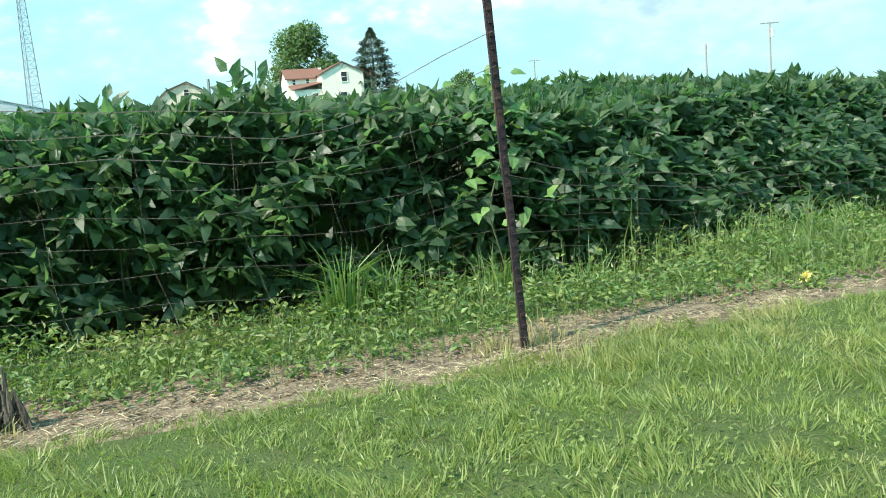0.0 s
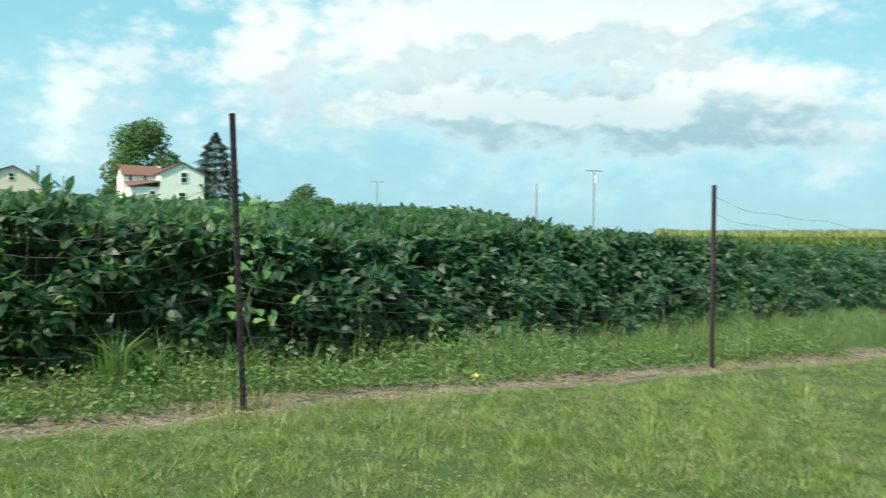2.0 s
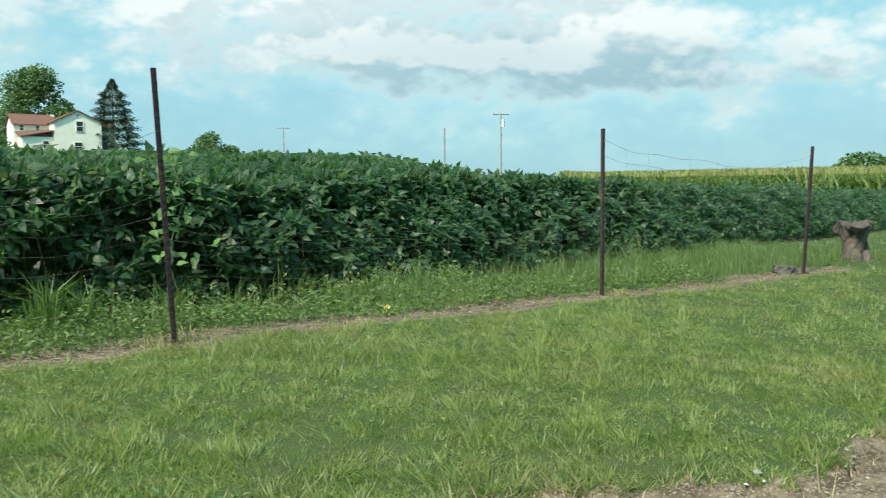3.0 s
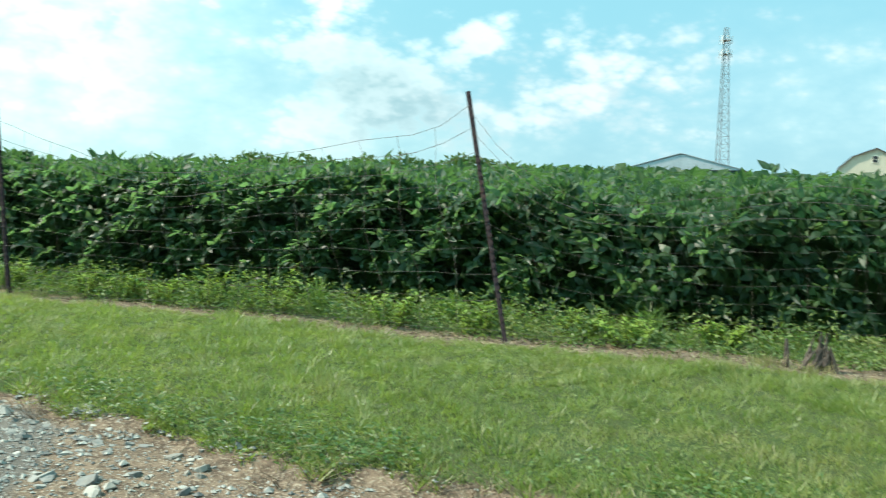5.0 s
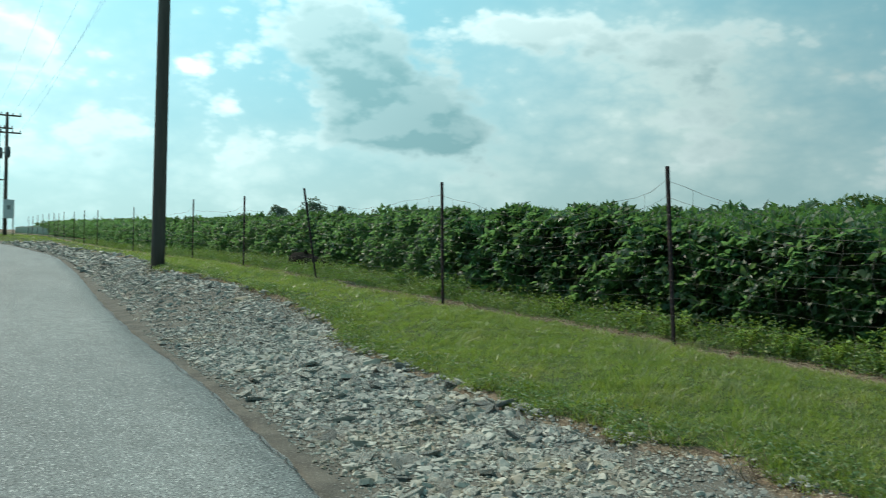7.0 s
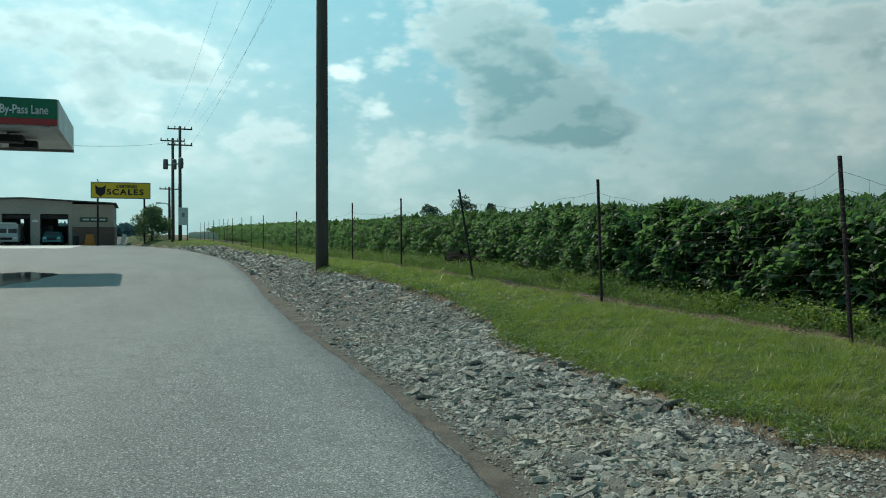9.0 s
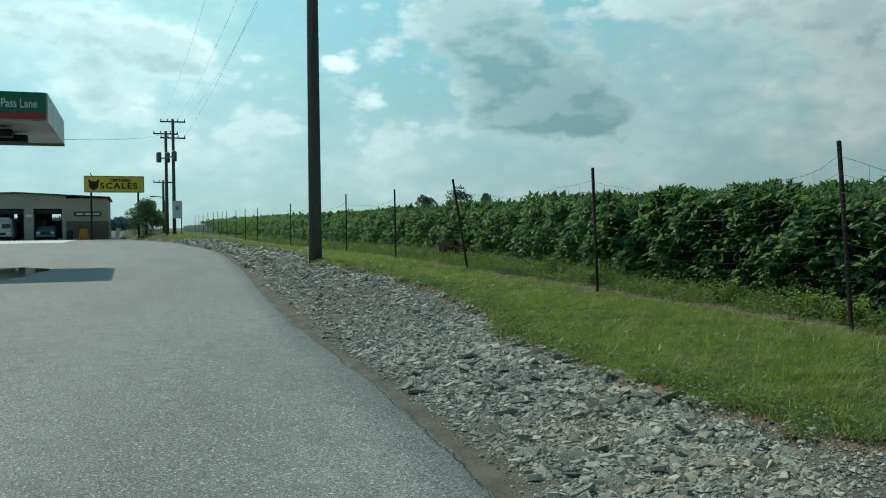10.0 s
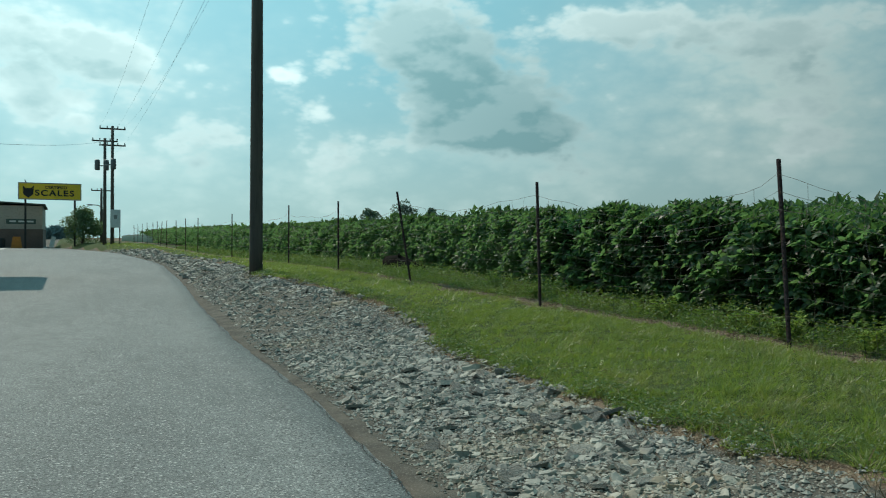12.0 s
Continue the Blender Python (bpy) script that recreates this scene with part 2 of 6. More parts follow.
WIRE = surface("weathered_wire", (0.16, 0.14, 0.125), (0.13, 0.09, 0.07), 20, 200, 0.6, 0.4)
DARKWOOD = surface("creosoted_wood", (0.12, 0.1, 0.085), (0.07, 0.06, 0.052), 5, 60, 0.85, stretch=(1, 1, 0.05), bump=0.7, spec=0.3)
PALEWOOD = surface("bleached_pine_pole", (0.5, 0.46, 0.37), (0.24, 0.22, 0.17), 14, 60, 0.85, stretch=(1, 1, 0.22), bump=0.6, third=(0.58, 0.54, 0.45))
WHITE = surface("white_paint", (0.8, 0.75, 0.63), (0.74, 0.68, 0.55), 0.8, 30, 0.6, bump=0.1)
REDROOF = surface("red_brown_roofing", (0.17, 0.07, 0.045), (0.14, 0.062, 0.045), 0.8, 20, 0.8)
GREYROOF = surface("galvanised_sheet", (0.52, 0.54, 0.55), (0.42, 0.45, 0.47), 0.5, 8, 0.45, 0.3, bump=0.1)
DARK = surface("dark_glass", (0.02, 0.022, 0.025), (0.03, 0.03, 0.035), 2, 20, 0.2, bump=0.0)
BARK = surface("bark", (0.11, 0.085, 0.06), (0.07, 0.055, 0.04), 3, 25, 0.9, stretch=(1, 1, 0.3), bump=0.8, depth=0.03)
CROWN = surface("broadleaf_foliage", (0.06, 0.12, 0.03), (0.04, 0.085, 0.025), 0.25, 3, 0.55, island=(0.12, 0.2, 0.045), translucent=0.2, bump=0.0)
SPRUCE = surface("spruce_needles", (0.05, 0.085, 0.045), (0.035, 0.065, 0.04), 0.4, 4, 0.7, island=(0.085, 0.125, 0.06), bump=0.0)
CORN = surface("corn_foliage", (0.11, 0.17, 0.035), (0.08, 0.14, 0.03), 0.2, 3, 0.6, island=(0.22, 0.24, 0.06), translucent=0.2, bump=0.0)
TASSEL = surface("corn_tassel", (0.2, 0.21, 0.06), (0.16, 0.18, 0.05), 0.3, 4, 0.8, island=(0.27, 0.26, 0.09), bump=0.0)
PETAL = surface("pale_yellow_petal", (0.72, 0.62, 0.18), (0.66, 0.55, 0.15), 8, 40, 0.6, bump=0.0)
SCALEYELLOW = surface("yellow_sign_face", (0.75, 0.5, 0.02), (0.68, 0.44, 0.02), 0.5, 10, 0.5, bump=0.0)
BLACK = surface("black_paint", (0.02, 0.02, 0.02), (0.03, 0.03, 0.03), 2, 20, 0.7, bump=0.0, spec=0.25)
GREENSIGN = surface("green_fascia", (0.0, 0.16, 0.07), (0.0, 0.13, 0.06), 0.5, 10, 0.4, bump=0.0)
REDSTRIPE = surface("red_fascia", (0.42, 0.03, 0.03), (0.36, 0.03, 0.03), 0.5, 10, 0.4, bump=0.0)
PANEL = surface("white_canopy_panel", (0.62, 0.6, 0.57), (0.5, 0.48, 0.46), 0.6, 6, 0.5, bump=0.0)
GREYSTEEL = surface("grey_steel", (0.3, 0.31, 0.31), (0.22, 0.23, 0.23), 3, 30, 0.5, 0.5, bump=0.1)
BOXGREY = surface("light_grey_enclosure", (0.62, 0.64, 0.63), (0.55, 0.57, 0.56), 3, 30, 0.45, bump=0.1)
TAN = surface("tan_block_wall", (0.36, 0.322, 0.28), (0.31, 0.28, 0.245), 0.4, 6, 0.85)
BRICK = surface("brown_block_wall", (0.15, 0.1, 0.085), (0.115, 0.08, 0.07), 0.6, 10, 0.85)
STONE = surface("grey_limestone", (0.2, 0.195, 0.175), (0.125, 0.124, 0.113), 1.2, 11, 0.8, bump=0.8, depth=0.12, per_object=(0.45, 0.42, 0.36), third=(0.26, 0.215, 0.15))
GRAVEL = surface("crushed_limestone", (0.188, 0.18, 0.16), (0.115, 0.112, 0.102), 3, 45, 0.8, bump=0.7, depth=0.01, island=(0.46, 0.425, 0.36), share=(0.05, 1.2), third=(0.26, 0.2, 0.13))
TANSTONE = surface("tan_sandstone", (0.36, 0.3, 0.2), (0.28, 0.22, 0.14), 5, 45, 0.85, bump=0.6)
STUMPWOOD = surface("rotten_stump_wood", (0.12, 0.088, 0.066), (0.05, 0.038, 0.03), 8, 40, 0.9, stretch=(1, 1, 0.25), bump=0.9, depth=0.03, third=(0.22, 0.175, 0.14))


def ground_material():
    m = bpy.data.materials.new("ground")
    m.use_nodes = True
    nt = m.node_tree
    p = nt.nodes["Principled BSDF"]

    def mask(key, amount, scale):
        a = nt.nodes.new("ShaderNodeAttribute")
        a.attribute_name = key
        s = nt.nodes.new("ShaderNodeMath")
        s.operation = "MULTIPLY_ADD"
        nt.links.new(noise_node(nt, scale, 5.0, 0.7), s.inputs[0])
        s.inputs[1].default_value = amount
        nt.links.new(a.outputs["Fac"], s.inputs[2])
        return ramp(nt, s.outputs[0], 0.45 + amount * 0.5, 0.6 + amount * 0.5)

    fine, mid = noise_node(nt, 70, 5.0), noise_node(nt, 3.5, 6.0, 0.65)
    turf = mix_node(nt, (0.05, 0.078, 0.022), (0.065, 0.075, 0.028), ramp(nt, mid, 0.35, 0.65))
    soil = mix_node(nt, (0.2, 0.14, 0.095), (0.085, 0.058, 0.04), ramp(nt, noise_node(nt, 11, 6.0, 0.7), 0.42, 0.58))
    soil = mix_node(nt, soil, (0.36, 0.29, 0.21), ramp(nt, fine, 0.53, 0.68))
    grit = mix_node(nt, (0.142, 0.123, 0.102), (0.095, 0.084, 0.071), ramp(nt, mid, 0.4, 0.6))
    grit = mix_node(nt, grit, (0.26, 0.24, 0.21), ramp(nt, fine, 0.55, 0.75))
    col = mix_node(nt, turf, soil, mask("soil", 0.5, 2.5))
    col = mix_node(nt, col, grit, mask("grit", 0.4, 3.0))
    nt.links.new(col, p.inputs["Base Color"])
    p.inputs["Roughness"].default_value = 0.95
    p.inputs["Specular IOR Level"].default_value = 0.15
    b = nt.nodes.new("ShaderNodeBump")
    b.inputs["Strength"].default_value, b.inputs["Distance"].default_value = 0.8, 0.02
    nt.links.new(fine, b.inputs["Height"])
    nt.links.new(b.outputs[0], p.inputs["Normal"])
    return m


GROUND = ground_material()


def asphalt_material():
    m = bpy.data.materials.new("worn_asphalt")
    m.use_nodes = True
    nt = m.node_tree
    p = nt.nodes["Principled BSDF"]
    wear = noise_node(nt, 0.7, 6.0, 0.62, (0.22, 1.0, 1.0))
    patch = noise_node(nt, 0.16, 4.0, 0.6)
    tc = nt.nodes.new("ShaderNodeTexCoord")
    cells = nt.nodes.new("ShaderNodeTexVoronoi")
    cells.inputs["Scale"].default_value = 75
    nt.links.new(tc.outputs["Object"], cells.inputs["Vector"])
    grain, chips, blot = noise_node(nt, 85, 2.0, 0.6), noise_node(nt, 42, 3.0, 0.75), noise_node(nt, 5, 4.0, 0.6)
    col = mix_node(nt, (0.115, 0.125, 0.12), (0.215, 0.225, 0.212), ramp(nt, wear, 0.4, 0.6))
    col = mix_node(nt, col, (0.225, 0.237, 0.22), ramp(nt, patch, 0.5, 0.75))
    col = mix_node(nt, col, mix_node(nt, (0.09, 0.092, 0.09), (0.34, 0.357, 0.34), cells.outputs["Color"]), 0.4)
    col = mix_node(nt, col, (0.13, 0.135, 0.13), ramp(nt, blot, 0.5, 0.68))
    col = mix_node(nt, col, (0.5, 0.49, 0.45), ramp(nt, chips, 0.555, 0.635))
    col = mix_node(nt, col, (0.05, 0.05, 0.05), ramp(nt, cells.outputs["Distance"], 0.5, 0.85))
    col = mix_node(nt, col, (0.07, 0.07, 0.068), ramp(nt, grain, 0.52, 0.68))
    nt.links.new(col, p.inputs["Base Color"])
    p.inputs["Roughness"].default_value = 0.74
    p.inputs["Specular IOR Level"].default_value = 0.36
    b = nt.nodes.new("ShaderNodeBump")
    b.inputs["Strength"].default_value, b.inputs["Distance"].default_value = 0.9, 0.012
    nt.links.new(chips, b.inputs["Height"])
    nt.links.new(b.outputs[0], p.inputs["Normal"])
    return m


ASPHALT = asphalt_material()


# ---- mesh helpers ----
class Geo:
    """Collects vertices and faces for one mesh."""

    def __init__(self):
        self.v, self.f = [], []

    def add(self, verts, faces, m=None):
        o = len(self.v)
        self.v += [tuple(m @ Vector(p)) for p in verts] if m else [tuple(p) for p in verts]
        self.f += [tuple(i + o for i in f) for f in faces]
        return self

    def box(self, x0, x1, y0, y1, z0, z1, m=None, bevel=0.0):
        if bevel:
            b = min(bevel, (x1 - x0) / 2.1, (y1 - y0) / 2.1)
            ring = [(x0 + b, y0), (x1 - b, y0), (x1, y0 + b), (x1, y1 - b), (x1 - b, y1), (x0 + b, y1), (x0, y1 - b), (x0, y0 + b)]
            return self.prism(ring, z0, z1, m)
        v = [(x, y, z) for z in (z0, z1) for x, y in ((x0, y0), (x1, y0), (x1, y1), (x0, y1))]
        return self.add(v, [(3, 2, 1, 0), (4, 5, 6, 7), (0, 1, 5, 4), (1, 2, 6, 5), (2, 3, 7, 6), (3, 0, 4, 7)], m)

    def prism(self, ring, z0, z1, m=None):
        k = len(ring)
        v = [(x, y, z0) for x, y in ring] + [(x, y, z1) for x, y in ring]
        return self.add(v, [tuple(range(k))[::-1], tuple(range(k, 2 * k))] + [(i, (i + 1) % k, k + (i + 1) % k, k + i) for i in range(k)], m)

    def tube(self, points, radii, sides=8, cap=True, m=None):
        pts = [Vector(p) for p in points]
        if isinstance(radii, (int, float)):
            radii = [radii] * len(pts)
        v, f = [], []
        for i, p in enumerate(pts):
            d = (pts[min(i + 1, len(pts) - 1)] - pts[max(i - 1, 0)]).normalized()
            side = d.cross(Vector((0, 0, 1)) if abs(d.z) < 0.9 else Vector((0, 1, 0))).normalized()
            up = side.cross(d)
            for s in range(sides):
                a = 2 * math.pi * s / sides
                v.append(p + (side * math.cos(a) + up * math.sin(a)) * radii[i])
        for i in range(len(pts) - 1):
            for s in range(sides):
                a, b = i * sides + s, i * sides + (s + 1) % sides
                f.append((a, a + sides, b + sides, b))
        if cap:
            f += [tuple(range(sides)), tuple(range(len(v) - sides, len(v)))[::-1]]
        return self.add(v, f, m)

    def mesh(self, name, material, smooth=False):
        me = bpy.data.meshes.new(name)
        me.from_pydata(self.v, [], self.f)
        me.materials.append(material)
        if smooth:
            me.polygons.foreach_set("use_smooth", [True] * len(me.polygons))
        me.update()
        return me


def thing(name, label, category, at=(0, 0, 0), turn=0.0, group="", kind=""):
    ob = new(name)
    ob.empty_display_size = 0.1
    ob.matrix_world = pose(*at, 0, 0, turn)
    return tagged(ob, label, category, group, kind)


def part(name, geo, material, parent, label="", smooth=False):
    ob = new(name, geo.mesh(name, material, smooth))
    ob.parent = parent
    return tagged(ob, label)


def solid(name, geo, material, label, category, group="", kind="", smooth=False, at=None):
    ob = new(name, geo.mesh(name, material, smooth))
    if at is not None:
        ob.matrix_world = at
    return tagged(ob, label, category, group, kind)


def tri_mesh(name, verts, tris, material, smooth=False):
    """A mesh from arrays of vertices and triangles."""
    verts, tris = np.asarray(verts, np.float32).reshape(-1, 3), np.asarray(tris, np.int32).reshape(-1, 3)
    me = bpy.data.meshes.new(name)
    me.vertices.add(len(verts))
    me.vertices.foreach_set("co", verts.ravel())
    me.loops.add(tris.size)
    me.loops.foreach_set("vertex_index", tris.ravel())
    me.polygons.add(len(tris))
    me.polygons.foreach_set("loop_start", np.arange(0, tris.size, 3, dtype=np.int32))
    me.polygons.foreach_set("use_smooth", np.full(len(tris), smooth))
    me.materials.append(material)
    me.update(calc_edges=True)
    return me


RNG = np.random.default_rng(7)


def unit(a):
    return a / np.maximum(np.linalg.norm(a, axis=1, keepdims=True), 1e-6)


def leaves(base, along, normal, length, width, fold=0.12, droop=0.1):
    """Folded pointed leaves: base points, directions to the tip, upper normals, lengths and widths; gives vertices and triangles."""
    k = len(base)
    along = unit(along)
    side = unit(np.cross(along, normal))
    up = np.cross(side, along)
    length, width = np.broadcast_to(length, k)[:, None], np.broadcast_to(width, k)[:, None]
    mid = base + along * length * 0.45
    lift = up * length * fold
    left = base + along * length * 0.38 - side * width * 0.5 + lift
    right = base + along * length * 0.38 + side * width * 0.5 + lift
    tip = base + along * length - up * length * droop
    v = np.stack([base, left, mid, right, tip], 1).reshape(-1, 3)
    t = np.array([[0, 2, 1], [0, 3, 2], [1, 2, 4], [2, 3, 4]])
    return v, (t[None] + (np.arange(k) * 5)[:, None, None]).reshape(-1, 3)


def round_leaves(base, along, normal, length, width, fold=0.1, droop=0.12):
    """Broad oval leaves folded along the midrib; arguments as for leaves()."""
    k = len(base)
    along = unit(along)
    side = unit(np.cross(along, normal))
    up = np.cross(side, along)
    length, width = np.broadcast_to(length, k)[:, None], np.broadcast_to(width, k)[:, None]
    fold = np.broadcast_to(fold, k)[:, None]
    mid = base + along * length * 0.48
    lift = up * width * fold
    v = [base]
    for t, w in ((0.22, 0.88), (0.58, 0.66)):
        for s in (-0.5, 0.5):
            v.append(base + along * length * t + side * width * w * s + lift - up * length * droop * t * t)
    v += [mid, base + along * length - up * length * droop]
    v = np.stack(v, 1).reshape(-1, 3)
    t = np.array([[0, 5, 1], [0, 2, 5], [1, 5, 3], [5, 2, 4], [3, 5, 6], [5, 4, 6]])
    return v, (t[None] + (np.arange(k) * 7)[:, None, None]).reshape(-1, 3)


def short_blades(base, lean, height, width):
    """Short mown blades, one slim leaning triangle each."""
    k = len(base)
    height, width = np.broadcast_to(height, k)[:, None], np.broadcast_to(width, k)[:, None]
    a = RNG.uniform(0, 2 * np.pi, k)
    side = np.stack([np.cos(a), np.sin(a), np.zeros(k)], 1) * width * 0.5
    tip = base + lean * height + np.array([[0, 0, 1.0]]) * height * (1 - 0.2 * np.linalg.norm(lean, axis=1, keepdims=True)).clip(0.35, 1)
    v = np.stack([base - side, base + side, tip], 1).reshape(-1, 3)
    return v, np.arange(3 * k).reshape(-1, 3)


def blades(base, lean, height, width, bend=0.5):
    """Grass blades of two segments: base points, horizontal lean vectors, heights and widths."""
    k = len(base)
    height, width = np.broadcast_to(height, k)[:, None], np.broadcast_to(width, k)[:, None]
    a = RNG.uniform(0, 2 * np.pi, k)
    side = np.stack([np.cos(a), np.sin(a), np.zeros(k)], 1) * width * 0.5
    up = np.array([[0, 0, 1.0]])
    mid = base + up * height * 0.6 + lean * height * 0.3 * bend
    tip = base + up * height * (1 - 0.25 * np.linalg.norm(lean, axis=1, keepdims=True)) + lean * height
    v = np.stack([base - side, base + side, mid - side * 0.8, mid + side * 0.8, tip], 1).reshape(-1, 3)
    t = np.array([[0, 1, 3], [0, 3, 2], [2, 3, 4]])
    return v, (t[None] + (np.arange(k) * 5)[:, None, None]).reshape(-1, 3)


def joined(chunks):
    vs, ts, o = [], [], 0
    for v, t in chunks:
        vs.append(v)
        ts.append(t + o)
        o += len(v)
    return np.concatenate(vs), np.concatenate(ts)


def stuff(name, chunks, material, label, category, parent=None, smooth=False):
    v, t = joined(chunks)
    ob = new(name, tri_mesh(name, v, t, material, smooth))
    if parent:
        ob.parent = parent
        return tagged(ob, label, kind="stuff")
    return tagged(ob, label, category, kind="stuff")


# ---- the lie of the land ----
def smooth(v, lo, hi):
    s = np.clip((v - lo) / (hi - lo), 0, 1)
    return s * s * (3 - 2 * s)


def road_edge(x):
    """y of the asphalt's edge beside the gravel."""
    return np.interp(x, [-400, -105, -90, -70, -52, -46, -31, -20, -14, -10.4, -7.7, -5, -1, 4, 400], [-8, -7.2, -5.2, -2.6, -1.7, -1.8, -2.8, -3.7, -4.1, -4.2, -4.4, -4.7, -5.5, -7.5, -9])


def lawn_edge(x):
    """y where the mown grass ends beside gravel and bare soil."""
    return np.interp(x, [-400, -105, -90, -70, -60, -48, -28, -24.5, -22.5, -20, -16.7, -14, -12.8, -11.8, -9.6, -7.5, -6.8, -6.2, -5.2, -4.3, -2, 0, 1.3, 2.3, 5, 400], [-8.0, -7.15, -5.1, -2.0, -0.9, -0.75, -1.5, -1.95, -2.35, -2.05, -1.93, -2.0, -2.08, -2.42, -2.5, -2.6, -2.55, -2.38, -2.52, -2.66, -2.7, -3.1, -3.5, -3.42, -5.2, -8])


def fence_y(x):
    """y of the line of posts."""
    return np.interp(x, [-400, -23, -13.2, -4, 0, 4.41, 8.33, 14, 400], [0, 0, -0.12, 0, 0, 0.56, 0.85, 1.1, 1.1])


def field_edge(x):
    """y of the front of the soybean crop."""
    return np.interp(x, [-400, -60, -20, -14, -10, -6, 1, 3, 5, 9, 12, 16, 25, 60], [3.0, 1.6, 1.5, 1.15, 1.15, 1.4, 1.5, 1.9, 2.7, 3.7, 4.4, 5.4, 8.4, 22])


def rise(x):
    """How much the driveway climbs towards the filling station."""
    return 0.24 * smooth(-np.asarray(x, float), 42, 76)


def ground(x, y):
    x, y = np.asarray(x, float), np.asarray(y, float)
    left = 0.29 * smooth(-x, 1, 26)
    right = -0.1 * smooth(x, 1, 6) - 0.25 * smooth(x, 10, 28)
    e = road_edge(x)
    crown = np.interp(x, [-400, -24, -19, -11], [1.0, 1.0, 1.0, 0.0])
    bank = smooth(y, e, crown * (e + 1.45) + (1 - crown) * np.maximum(-0.3, e + 1.0))
    z = -0.3 + rise(x) + bank * (0.3 + left + right)
    az = np.where(x > 5, np.clip((y / np.maximum(x, 5) - 0.85) / 0.75, 0.12, 1), 1.0)
    az = np.where(x < -40, np.maximum(0.35, 1 - (-x - 40) / 160), az)
    hill = 0.054 * (np.clip(y - 3, 0, 150) - 0.3 * np.clip(y - 100, 0, 50)) * az
    hill = hill * (1 - 0.1 * smooth(-x, -60, -5))
    hill = hill * np.clip(1 - (np.hypot(x, y) - 700) / 900, 0.2, 1)
    sod = -0.045 * (1 - smooth(y - lawn_edge(x) - ragged(x, y), -0.06, 0.05))
    dome = 0.5 * smooth(x, 42, 62) * smooth(y, 4, 16) * (1 - smooth(y, 70, 110))
    return z + hill + sod + dome + 0.012 * wobble(x, y, 1.7) * (np.abs(y) < 12)


def ragged(x, y):
    """How far the edge of the turf strays."""
    return 0.07 * wobble(x, y, 2.3, 1) + 0.05 * wobble(x, y, 6.1, 4) + 0.025 * wobble(x, y, 15.0, 2)


def wobble(x, y, s, seed=0.0):
    return np.sin(x * s + 1.3 * seed) * np.cos(y * s * 1.17 + 2.1 * seed) + 0.5 * np.sin(x * s * 2.3 + y * s * 1.9 + seed) + 0.3 * np.cos(x * s * 4.7 - y * s * 4.1 + seed * 3)


def build_ground():
    xs = np.unique(np.concatenate([np.linspace(-26, 14, 260), -26 - np.geomspace(0.2, 3500, 90), 14 + np.geomspace(0.2, 3500, 90)]))
    ys = np.unique(np.concatenate([np.linspace(-8, 6, 150), -8 - np.geomspace(0.2, 3500, 60), 6 + np.geomspace(0.2, 3500, 110)]))
    X, Y = np.meshgrid(xs, ys)
    Z = ground(X, Y)
    e = road_edge(X)
    Z = np.where(Y < e, Z - 0.06, Z)
    nx, ny = len(xs), len(ys)
    i = (np.arange(ny - 1)[:, None] * nx + np.arange(nx - 1)[None]).ravel()
    tris = np.concatenate([np.stack([i, i + 1, i + nx + 1], 1), np.stack([i, i + nx + 1, i + nx], 1)])
    me = tri_mesh("ground", np.stack([X, Y, Z], -1), tris, GROUND, True)
    le, fe = lawn_edge(X), field_edge(X)
    F = Y - fence_y(X)
    soil = smooth(F, -0.34, -0.16) * (1 - smooth(F, 0.2, 0.7)) * (1 - smooth(X, 8, 11)) * (1 - 0.35 * smooth(-X, 2, 6)) + smooth(Y - fe, -0.2, 0.5) * (X < 80) + 0.45 * smooth(Y - fe, -1.3, 0) * (X < 2)
    grit = (1 - smooth(Y - le, -0.25, 0.1)) * (1 - 0.9 * smooth(X + 0.6 * (Y + 2.6), -6.0, -5.2))
    soil = soil + (1 - smooth(Y - le - ragged(X, Y), -0.02, 0.12))
    for key, val in (("soil", soil), ("grit", grit)):
        a = me.attributes.new(key, "FLOAT", "POINT")
        a.data.foreach_set("value", val.astype(np.float32).ravel())
    tagged(new("ground", me), "grassy ground with bare soil strips rising to farmland", "ground", kind="structure")


build_ground()


